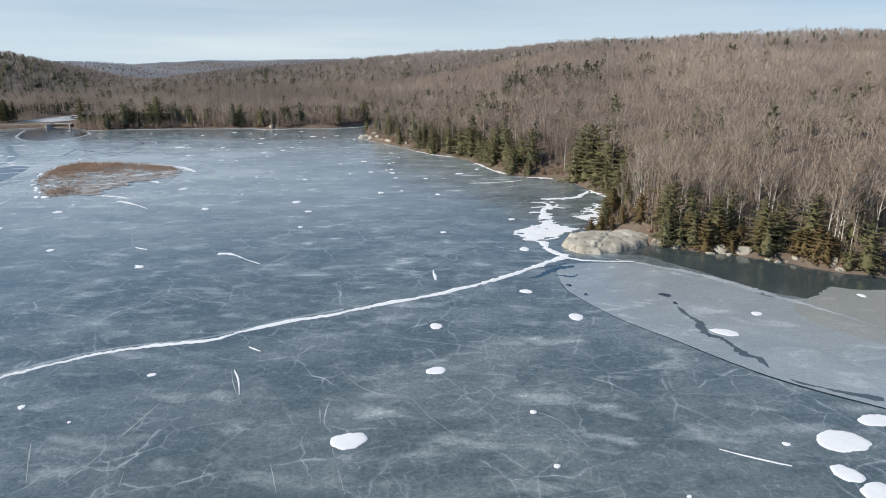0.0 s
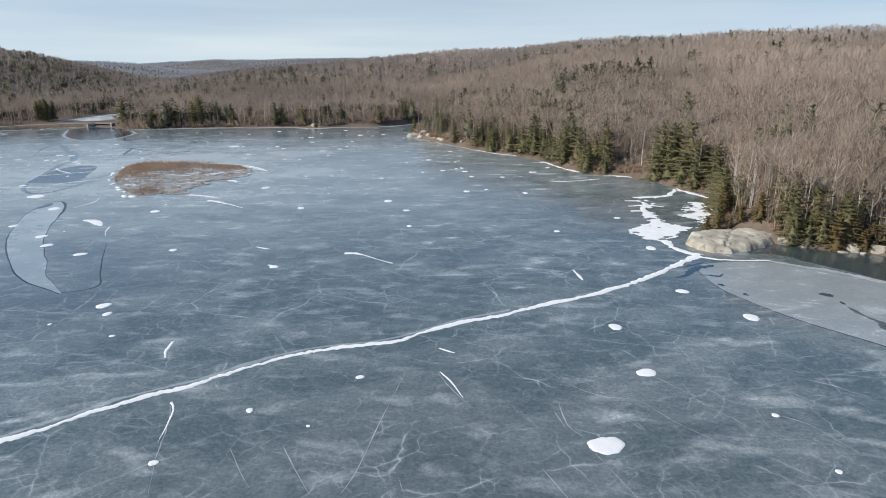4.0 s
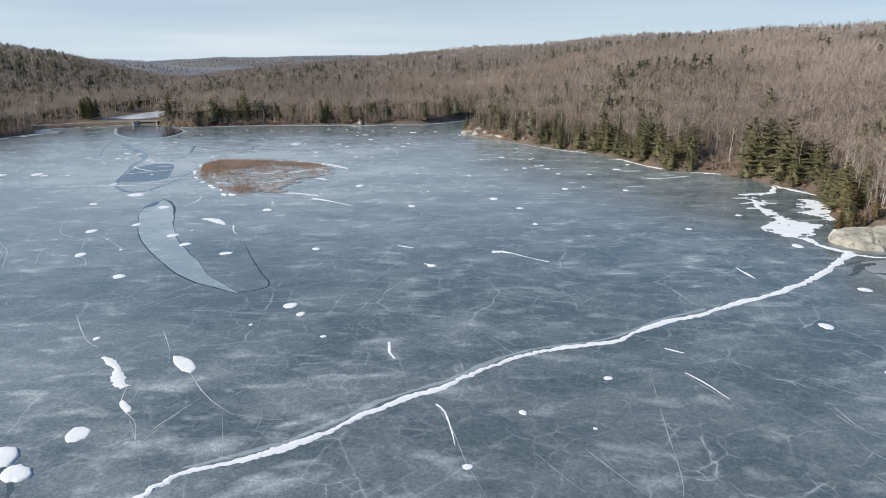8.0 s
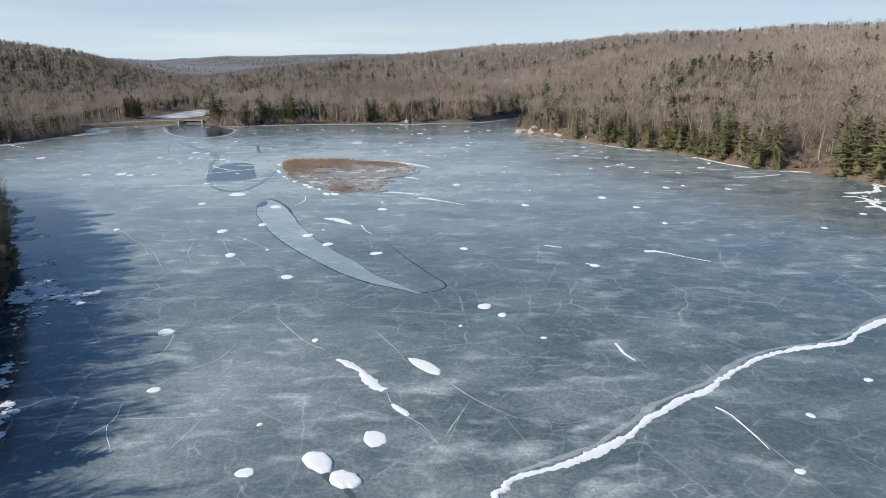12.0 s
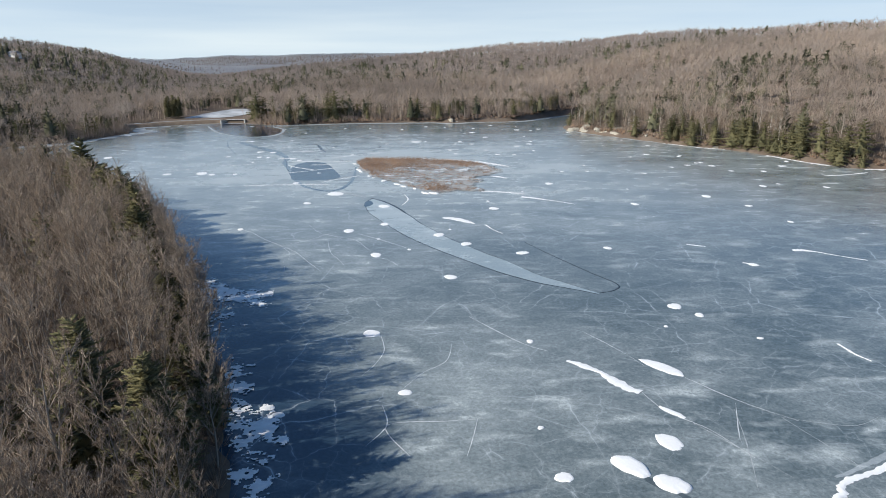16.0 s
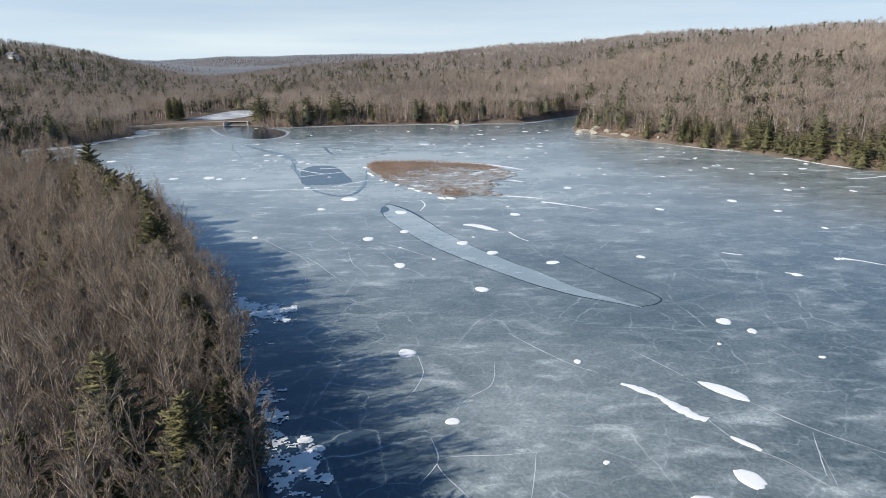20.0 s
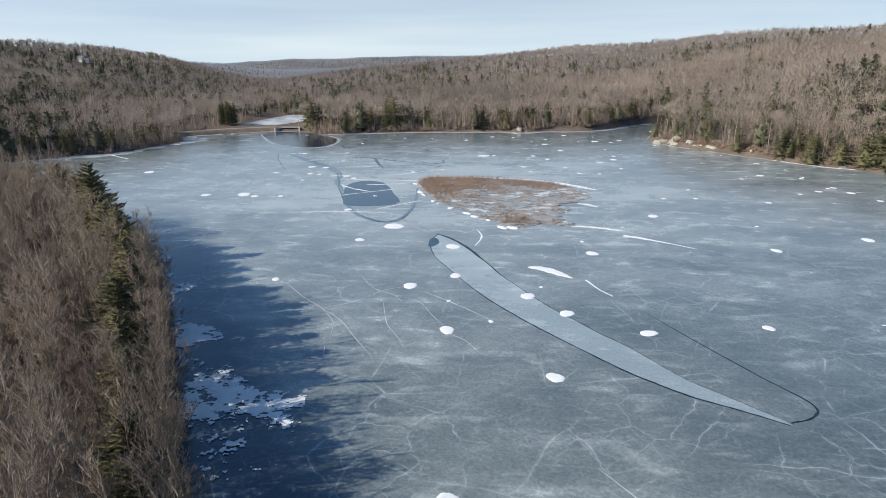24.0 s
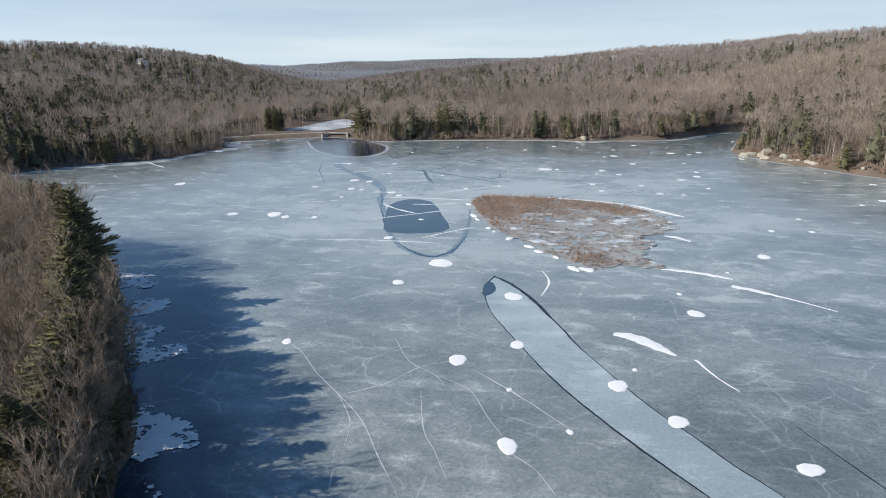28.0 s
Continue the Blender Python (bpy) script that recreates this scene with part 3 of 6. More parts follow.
strip("ice_crack", LEAD_RIGHT, (0.55, 0.4, 0.10, 0.14, 0.09, 0.05), 0.014, CRACK, "thin dark crack along a refrozen lead in the ice", "ice crack", "cracks in the ice", rough=0.5, seed=5)
strip("ice_crack", [(-73.4, 105.7), (-69.7, 97.2), (-66.2, 89.8), (-63.2, 84), (-64.3, 81.6), (-66.6, 80.6)], (0.08, 0.18, 0.15, 0.32, 0.25), 0.014, CRACK, "dark crack curving through the ice", "ice crack", "cracks in the ice", rough=0.5, seed=6)
ice_plate("thaw_hole", [(-104.8, 140), (-103.8, 140.4), (-103.0, 137.2), (-104.2, 134.6), (-105.0, 136.5)], 0.016, ICE_DARK, "dark thin ice at the end of a lead", kind="", category="thin ice", rough=0.1)

# dark window of thin ice and the ring round it, near the island
ice_plate("thin_ice_window", [(-127.3, 167.6), (-130, 175), (-131.6, 182), (-133.4, 193), (-130.6, 200), (-124, 197.4), (-118.6, 182), (-115.6, 172.2), (-119, 168)], 0.010, ICE_DARK, "dark blue window of thin ice near the island", steps=2)
strip("refrozen_channel", [(-171, 262), (-166, 251), (-158.3, 239.7), (-149.2, 227.9), (-140.4, 212.6), (-136.1, 194.9), (-131.2, 180.6), (-127.4, 168.0), (-121.0, 156.3), (-116.4, 153.0), (-113.2, 154.5), (-111.9, 161.1), (-112.0, 173.3), (-113.6, 190.2)], (2.6, 3.0, 2.4, 2.8, 2.2, 1.3, 0.9, 1.2, 1.6, 1.6, 1.0, 0.7, 0.4), 0.009, ICE_CHANNEL, "slightly darker refrozen channel winding towards the dam", "ice", kind="structure", rough=0.5, seed=7)
CHANNELS = (
    ([(-170.9, 258), (-163, 246), (-157.4, 237.5), (-148.4, 226)], (0.3, 0.5, 0.3, 0.15)),
    ([(-141.5, 214), (-137.0, 199), (-134.6, 189), (-131.8, 180.6), (-128.2, 169.4)], (0.15, 0.4, 0.25, 0.45, 0.2)),
    ([(-124.0, 161.0), (-119.6, 155.2), (-116.4, 152.4), (-114.6, 152.8), (-112.6, 156), (-111.9, 161.1), (-111.5, 168.3)], (0.1, 0.5, 1.0, 0.8, 0.6, 0.3, 0.1)),
    ([(-155.7, 243.3), (-145.9, 246.1), (-138.3, 246.0), (-135.3, 244.9), (-128.6, 240.2), (-121.6, 235.1), (-110.3, 225.7)], (0.15, 0.4, 1.3, 1.6, 0.9, 0.4, 0.8)),
    ([(-136.4, 246.4), (-133.6, 238), (-131.2, 229.8), (-128.6, 223.0)], (0.4, 1.2, 0.8, 0.15)),
    ([(-134.4, 247.4), (-130.4, 252.3), (-128.0, 263), (-125.5, 270.6)], (0.8, 0.3, 0.2, 0.1)),
    ([(-124.5, 271.6), (-120.5, 269), (-117.2, 262.2)], (0.4, 0.9, 0.5)),
    ([(-111.8, 242), (-110.6, 236.8), (-112.5, 233.1), (-117.9, 235.5)], (0.1, 0.5, 0.9, 0.2)),
    ([(-157.7, 283.7), (-153.8, 274.8), (-151.4, 276), (-149.2, 284.2), (-150.4, 301.5)], (0.3, 1.1, 0.8, 0.7, 0.4)),
    ([(-175.8, 260.4), (-170.5, 244), (-168.5, 238.9), (-159.2, 218.6)], (0.2, 0.5, 0.35, 0.15)),
)
for i, (pts, w) in enumerate(CHANNELS):
    strip("ice_crack", pts, w, 0.014, ICE_DARK, "dark refrozen crack in the far ice", "ice crack", "cracks in the ice", rough=0.6, seed=20 + i)
for i, pts in enumerate(([(-126, 254), (-121.5, 274), (-114.2, 268), (-109.4, 250), (-109.5, 232.1)], [(-113.4, 151.4), (-109, 148), (-105.6, 144.5)])):
    strip("frost_band", pts, (0.3, 0.9, 0.6, 0.8, 0.2), 0.007, ICE_SHORE, "faint frosted seam in the far ice", "ice", kind="structure", rough=0.6, seed=60 + i)
# open water at the dam
ice_plate("open_water", [(-206, 326), (-200.4, 314), (-190, 293.5), (-176.5, 278.5), (-166, 276), (-162, 287), (-165, 305.5), (-176, 321), (-184, 331), (-194, 338), (-204, 339)], 0.008, WATER, "dark open water pool before the dam spillway", "water")
strip("shore_ice", [(-207, 325), (-201.4, 313), (-190.6, 292.5), (-176.6, 277.2), (-165, 274.6), (-160.8, 287), (-164, 306), (-172, 319)], (0.8, 1.2, 0.9, 1.4, 0.8), 0.013, ICE_SHORE, "pale rim of ice round the open water", "ice", kind="structure", seed=9)
snow_patch(0.1, 43.8, 2.92, 2.61)
snow_patch(7.5, 56.5, 2.01, 1.77)
snow_patch(7.5, 68.2, 1.67, 1.74)
snow_patch(20.3, 80.6, 1.77, 1.65)
snow_patch(25.4, 71.1, 2.03, 2.12)
snow_patch(42.1, 43.5, 4.14, 3.53)
snow_patch(47.4, 46.7, 3.57, 2.15)
snow_patch(39.7, 39.1, 2.26, 2.16)
snow_patch(40.7, 36.9, 2.66, 2.33)
snow_patch(42.3, 66.2, 3.3, 1.9, -18)
snow_patch(49.1, 72.1, 1.47, 1.30)
snow_patch(-21.8, 55.7, 0.87, 0.81)
snow_patch(-31.1, 49.4, 0.68, 0.84)
snow_patch(23.0, 102.3, 1.80, 2.34)
snow_patch(-19.9, 118.4, 1.13, 1.47)
snow_patch(-40.0, 92.2, 1.26, 1.63)
snow_patch(-59.9, 101.7, 1.27, 1.65)
snow_patch(16.5, 48.3, 0.73, 0.59)
snow_patch(17.2, 40.2, 0.63, 0.52)
snow_patch(-45.1, 135.2, 1.66, 2.16)
snow_patch(8.8, 114.1, 1.10, 1.43)
snow_patch(-7.0, 154.6, 1.74, 2.26)
snow_patch(-21.2, 132.6, 1.51, 1.76)
snow_patch(26.3, 36.5, 0.42, 0.34)
snow_patch(37.1, 43.1, 0.67, 0.56)
snow_patch(7.7, 152.4, 1.44, 1.87)
snow_patch(13.9, 185.1, 1.73, 2.15)
snow_patch(4.2, 176.3, 1.32, 1.72)
snow_patch(-30.5, 174.6, 1.30, 1.69)
snow_patch(-97.5, 251.8, 4.11, 4.15)
snow_patch(-17.8, 211.7, 1.95, 2.54)
snow_patch(-6.2, 186.6, 1.74, 2.26)
snow_patch(23.4, 125.1, 1.44, 1.56)
snow_patch(67.2, 78.7, 1.11, 1.35)
snow_patch(-65.5, 59.2, 5.0, 1.6, -53)
snow_patch(-69.4, 46.3, 2.7, 1.7, -66)
snow_patch(-58.2, 75.6, 1.70, 2.04)
snow_patch(-56.2, 72.7, 1.07, 1.39)
snow_patch(-52.1, 65.9, 0.72, 0.63)
snow_patch(-86.6, 87.6, 1.78, 2.03)
snow_patch(-98.6, 98.8, 1.80, 2.34)
snow_patch(-105.2, 114.2, 2.17, 2.41)
snow_patch(-98.9, 119.1, 1.81, 2.03)
snow_patch(-100.4, 135.0, 2.41, 3.13)
snow_patch(-88.3, 110.9, 1.90, 2.47)
snow_patch(-83.6, 104.9, 2.00, 1.95)
snow_patch(-74.6, 99.3, 2.09, 1.73)
snow_patch(-76.5, 132.0, 1.98, 2.57)
snow_patch(-26.1, 142.8, 2.12, 2.59)
snow_patch(-36.4, 41.6, 0.79, 0.77)
snow_patch(-78.1, 65.6, 0.85, 0.88)
snow_patch(-59.8, 160.0, 2.08, 2.70)
snow_patch(-118.0, 138.6, 1.82, 2.08)
snow_patch(-113.3, 149.1, 3.63, 4.72)
snow_patch(-45.5, 178.7, 1.15, 1.49)
snow_patch(-52.9, 178.4, 1.15, 1.49)
snow_patch(-25.2, 46.8, 0.39, 0.35)
snow_patch(-41.8, 152.0, 0.71, 0.92)
snow_patch(-1.8, 157.2, 0.87, 1.13)
snow_patch(-8.7, 206.8, 1.32, 1.72)
snow_patch(-4.6, 177.3, 1.30, 1.69)
snow_patch(-61.5, 69.4, 0.48, 0.62)
snow_patch(-77.2, 139.3, 0.78, 1.01)
snow_patch(-68.0, 150.3, 0.56, 0.73)
snow_patch(-79.9, 251.5, 1.84, 2.39)
snow_patch(-62.5, 213.7, 1.18, 1.53)
snow_patch(-54.4, 223.6, 1.23, 1.60)
snow_patch(-44.1, 189.6, 1.05, 1.37)
snow_patch(-25.0, 205.9, 1.13, 1.47)
snow_patch(-19.0, 184.7, 1.02, 1.33)
snow_patch(-96.1, 68.1, 1.76, 2.18)
snow_patch(-91.5, 54.6, 1.23, 1.15)
snow_patch(-78.9, 41.9, 1.35, 1.28)
snow_patch(-79.6, 48.5, 0.57, 0.52)
snow_patch(-126.0, 115.9, 1.19, 1.55)
snow_patch(-166.5, 178.8, 2.31, 3.00)
snow_patch(-156.9, 179.8, 3.32, 4.32)
snow_patch(-153.3, 177.7, 1.97, 2.56)
snow_patch(-93.3, 101.7, 0.64, 0.83)
snow_patch(-99.1, 108.4, 0.56, 0.73)
snow_patch(-126.1, 163.6, 1.64, 2.13)
snow_patch(-86.2, 114.7, 0.60, 0.67)
snow_patch(-201.2, 213.5, 3.02, 3.93)
snow_patch(-146.7, 178.1, 1.51, 1.96)
snow_patch(-152.5, 225.1, 2.52, 2.95)
snow_patch(-147.5, 223.8, 1.99, 2.59)
snow_patch(-149.2, 212.0, 2.02, 2.54)
snow_patch(-146.0, 211.1, 1.54, 1.67)
snow_patch(-134.0, 204.3, 1.75, 2.24)
snow_patch(-122.9, 179.1, 1.22, 1.05)
snow_patch(-82.4, 216.9, 1.46, 1.60)
snow_patch(-71.3, 225.6, 1.51, 1.76)
snow_patch(-73.3, 285.9, 2.43, 3.16)
snow_patch(-51.7, 295.8, 2.89, 3.76)

# streaks of snow lying in cracks
STREAKS = [
    [(-74.9, 60.9), (-73.5, 59.7), (-72, 57.9), (-70.7, 55.9), (-69.2, 54.3)], [(-68.3, 51.8), (-66.7, 49.8)], [(-29.9, 99.8), (-28.4, 99.4), (-26.6, 98.5), (-23.9, 95.9), (-21.3, 93.8)],
    [(-69.1, 143.8), (-65.6, 141.8), (-61.6, 138.6), (-58.2, 135.4)], [(-44.3, 64.3), (-44.1, 62), (-43.4, 60.1)], [(-46, 103.5), (-43.2, 102.1)], [(7, 90.3), (7.2, 87.4), (7.4, 85.4)],
]
STREAK_WIDTH = [(0.3, 0.8, 0.7, 1.3, 1.0), (0.3, 0.9, 0.3), (1.3, 1.3, 0.3, 0.15, 0.3), (1.2, 1.1, 0.3, 0.15), (0.5, 0.3, 0.15), (0.2, 0.4, 0.2), (0.2, 0.5, 0.2)]
STREAKS += [
    [(-41.1, 93.2), (-39.3, 91.7)], [(31.1, 42.4), (33.2, 41.3), (35.9, 40.1)], [(-13.7, 56.8), (-12.6, 54.7), (-11.5, 51.5)], [(-13.8, 62.4), (-12.1, 61.2)], [(-38.9, 50.9), (-38, 49.1), (-37.3, 44.4)],
    [(-79.4, 118), (-78, 114), (-76.6, 111.5)], [(-96.5, 147.1), (-95.4, 141.8), (-96.5, 135.6)],
]
STREAK_WIDTH += [(0.5, 0.8, 0.3), (0.1, 0.25, 0.15), (0.1, 0.2, 0.06), (0.15, 0.3, 0.1), (0.25, 0.2, 0.08), (0.35, 0.15, 0.1), (0.1, 0.3, 0.15)]
for i, (pts, w) in enumerate(zip(STREAKS, STREAK_WIDTH)):
    strip("snow_streak", pts, w, 0.016, SNOW, "narrow streak of snow lying in an ice crack", "snow streak", "snow streaks on the ice", steps=7, rough=0.45, height=0.05, seed=50 + i)
strip("snow_streak", [(-87.6, 123.9), (-86, 123.4), (-84.4, 122.4), (-82.8, 120.6), (-81.3, 118.8)], (0.8, 1.8, 2.2, 1.6, 0.3), 0.016, SNOW, "broad torn streak of snow on the ice", "snow streak", "snow streaks on the ice", steps=4, rough=0.2, height=0.06, seed=71)

# long thin snow lines between the island and the dam
for i, (a, b, w) in enumerate((((-138.8, 160.3), (-116.7, 161), 0.5), ((-134, 178.2), (-118.4, 189.2), 0.7), ((-135.4, 194), (-125.2, 184.6), 1.0), ((-135.7, 201.5), (-113, 200.8), 0.9), ((-124.6, 208.8), (-107.2, 222.4), 0.7), ((-141.7, 224.9), (-131.3, 227), 1.1), ((-128.2, 194.2), (-117, 197), 0.7),
                               ((-119.8, 164.1), (-110.7, 174.1), 0.6), ((-168.8, 182.8), (-162.8, 188), 0.4), ((-156.5, 193.4), (-146.2, 197.4), 0.4), ((-157.6, 239.8), (-152.8, 242.5), 1.0), ((-94.8, 221.2), (-80.9, 228), 0.5), ((-79.7, 200.2), (-67.2, 188.3), 0.7), ((16.5, 168.4), (31.7, 173), 1.4),
                               ((-239.1, 252.9), (-225.3, 242.2), 1.2), ((-170.3, 257), (-165.3, 257.5), 1.0), ((-142.1, 208.3), (-136.1, 209), 0.9))):
    mid = (0.5 * (a[0] + b[0]) + 0.3 * math.sin(i * 2.1), 0.5 * (a[1] + b[1]) + 0.8 * math.cos(i * 1.7))
    strip("snow_streak", [a, mid, b], (0.12 * w, 0.75 * w, 0.45 * w, 0.7 * w, 0.12 * w), 0.018, SNOW, "long thin line of snow along a crack in the far ice", "snow streak", "snow streaks on the ice", rough=0.4, height=0.05, seed=90 + i)
# two large snow heaps with meltwater trails
snow_patch(-73.5, 43.2, 3.1, 2.1, -57, "large snow heap on the ice with a dark melt trail", bump=0.16)
snow_patch(-71.1, 41.0, 2.6, 2.0, -47, "large snow heap on the ice with a dark melt trail", bump=0.16)
strip("melt_trail", [(-73.2, 42.4), (-72.6, 41.4), (-71.9, 40.4)], (0.4, 0.5, 0.2), 0.009, ICE_RIFT, "dark melt trail beside a snow heap", "melt trail", rough=0.5, seed=130)
strip("melt_trail", [(-71.0, 40.2), (-70.3, 39.2), (-69.8, 38.0)], (0.3, 0.45, 0.15), 0.009, ICE_RIFT, "dark melt trail beside a snow heap", "melt trail", rough=0.5, seed=131)
# small far patches, scattered as they lie over the outer lake
far_rng = np.random.RandomState(5)
for i in range(70):
    x, y = far_rng.uniform(-165, 30), far_rng.uniform(185, 325)
    if shore_distance(np.array([x]), np.array([y]))[0] < -7 and not (-120 < x < -66 and 145 < y < 212):
        s = far_rng.uniform(0.5, 1.5)
        snow_patch(x, y, 1.5 * s, 1.8 * s)
far_rng = np.random.RandomState(6)
for i in range(60):
    k = far_rng.randint(10, 44)
    b = np.array(SHORE[k]) * 0.5 + np.array(SHORE[k + 1]) * 0.5
    x, y = b + far_rng.uniform(-9, 9, 2)
    if -9 < shore_distance(np.array([x]), np.array([y]))[0] < -1.5:
        snow_patch(x, y, far_rng.uniform(0.8, 3.0), far_rng.uniform(0.8, 2.2), far_rng.uniform(0, 180))

# white hairline cracks through the near ice
HAIRLINES = [
    [(-125.9, 115.9), (-123.0, 113.3), (-119.7, 109.0), (-115.7, 104.8), (-112.1, 100.7), (-109.5, 96.2), (-107.4, 92.8), (-106.2, 90.8)], [(-115.7, 104.8), (-113.2, 100.5), (-112.4, 96.6)], [(-115.7, 104.8), (-111.9, 107.7), (-108.9, 111.9), (-105.8, 113.8)], [(-113.4, 118.6), (-110.4, 113.0), (-107.0, 110.3), (-105.4, 107.5)], [(-107.0, 110.3), (-103.1, 107.8), (-100.9, 103.4), (-99.1, 100.0)], [(-103.1, 112.1), (-99.2, 108.4), (-93.7, 102.6), (-93.3, 101.3)], [(-98.5, 98.0), (-96.1, 95.7), (-94.5, 92.8)], [(-107.9, 107.1), (-106.2, 100.2), (-104.6, 97.0), (-103.0, 93.5)], [(-112.3, 93.5), (-111.7, 90.7)],
]
HAIRLINES += [
    [(-69.2, 54.6), (-68.0, 50.9), (-65.4, 48.1), (-63.4, 44.0)], [(-64.0, 57.1), (-62.0, 54.2), (-60.0, 51.8), (-57.1, 49.2)], [(-61.2, 52.2), (-63.2, 47.3), (-63.5, 46.0)], [(-92.1, 54.7), (-89.9, 58.5), (-87.5, 61.1), (-86.8, 65.8)], [(-94.9, 67.4), (-94.3, 63.6), (-95.0, 60.2), (-96.0, 58.1)], [(-93.5, 52.6), (-92.8, 49.1), (-94.3, 46.1)], [(-90.6, 44.7), (-92.8, 49.1), (-87.2, 49.7), (-84.4, 50.0)], [(-84.9, 50.0), (-85.6, 46.5), (-86.1, 44.5)], [(-84.6, 72.9), (-79.4, 65.6), (-76.5, 63.1)], [(-71.6, 68.1), (-68.6, 62.9), (-67.2, 59.4)],
]
HAIRLINES += [
    [(-58.3, 49.8), (-57.2, 46.7), (-55.9, 42.8)], [(-66.3, 49.0), (-63.4, 44.4), (-61.7, 41.5)], [(-58.3, 49.8), (-53.1, 48.4), (-49.8, 49.7)], [(-61.8, 51.2), (-63.4, 45.2), (-65.1, 40.2)], [(-39.0, 50.9), (-37.7, 47.6), (-36.8, 43.4), (-36.2, 41.2), (-35.1, 37.8)], [(-30.9, 43.4), (-29.2, 40.5), (-27.9, 38.5)], [(-26.7, 43.8), (-24.9, 40.5), (-23.3, 37.8)], [(-13.9, 56.7), (-12.6, 53.3), (-10.7, 49.7)],
]
HAIRLINES += [
    [(-16.9, 39.8), (-16.3, 37.7)], [(-3.3, 49.2), (-2.7, 46.0)], [(-17.3, 56.7), (-18.1, 52.3), (-19.3, 45.7), (-20.2, 40.4), (-21.0, 37.8)], [(-3.8, 59.1), (-0.9, 54.1), (1.8, 51.8), (5.0, 50.8), (7.1, 47.3), (10.2, 43.4)], [(7.9, 55.8), (10.1, 52.4), (10.9, 49.7)], [(-2.6, 50.8), (-2.5, 46.9), (-1.6, 45.1)], [(-1.1, 42.7), (0.1, 39.0), (0.8, 36.9)], [(-5.6, 40.4), (-4.3, 37.0)], [(17.0, 48.2), (18.9, 46.4), (20.3, 42.6)],
]
for i, pts in enumerate(HAIRLINES):
    strip("ice_crack", pts, (0.03, 0.06 + 0.02 * (i % 3), 0.05, 0.02), 0.010, SNOW_GREY if i < 19 else ICE_SHORE, "fine white hairline crack through the ice", "ice crack", "hairline cracks in the ice", steps=8, rough=0.9, seed=500 + i)

# ---- trees ----


def unit(v):
    return v / (np.linalg.norm(v, axis=-1, keepdims=True) + 1e-9)


def spikes(p, q, r, rng, sides=3):
    """Thin pyramids from p to q, with base radius r: twigs, blades and far trunks."""
    d = unit(q - p)
    side = unit(np.cross(d, unit(rng.normal(size=p.shape))))
    other = np.cross(d, side)
    n = len(p)
    a = np.arange(sides) * 2 * math.pi / sides
    base = p[:, None] + r[:, None, None] * (np.cos(a)[None, :, None] * side[:, None] + np.sin(a)[None, :, None] * other[:, None])
    v = np.concatenate([base, q[:, None]], 1).reshape(-1, 3)
    k = (np.arange(n) * (sides + 1))[:, None]
    i = np.arange(sides)
    f = np.stack([k + i, k + (i + 1) % sides, np.broadcast_to(k + sides, (n, sides))], -1).reshape(-1, 3)
    return v, f


def blades(p, q, r, rng):
    """One slim tapered blade for each twig of the far woods."""
    side = unit(np.cross(unit(q - p), unit(rng.normal(size=p.shape)))) * r[:, None]
    v = np.stack([p - side, p + side, q], 1).reshape(-1, 3)
    return v, np.arange(len(v)).reshape(-1, 3)


def limbs(p, q, r0, r1, rng, sides=5):
    """Tapered tubes from p to q."""
    d = unit(q - p)
    side = unit(np.cross(d, unit(rng.normal(size=p.shape))))
    other = np.cross(d, side)
    n = len(p)
    a = np.arange(sides) * 2 * math.pi / sides
    ring = np.cos(a)[None, :, None] * side[:, None] + np.sin(a)[None, :, None] * other[:, None]
    v = np.concatenate([p[:, None] + r0[:, None, None] * ring, q[:, None] + r1[:, None, None] * ring], 1).reshape(-1, 3)
    k = (np.arange(n) * 2 * sides)[:, None]
    i = np.arange(sides)
    j = (i + 1) % sides
    f = np.concatenate([np.stack([k + i, k + j, k + sides + j], -1).reshape(-1, 3), np.stack([k + i, k + sides + j, k + sides + i], -1).reshape(-1, 3)])
    return v, f


def merged(*pieces):
    v, f, n = [], [], 0
    for a, b in pieces:
        v.append(a)
        f.append(b + n)
        n += len(a)
    return np.concatenate(v), np.concatenate(f)


def grow(p, q, count, near, far, ratio, spread, up, rng):
    """Branches that leave the given ones."""
    n = len(p)
    s = rng.uniform(near, far, (n, count, 1))
    start = p[:, None] + s * (q - p)[:, None]
    d = unit(q - p)[:, None]
    way = unit(d + spread * unit(rng.normal(size=(n, count, 3))) + np.array([0, 0, up]))
    length = np.linalg.norm(q - p, axis=1)[:, None, None] * ratio * rng.uniform(0.6, 1.25, (n, count, 1)) * (1.25 - 0.6 * s)
    return start.reshape(-1, 3), (start + way * length).reshape(-1, 3)


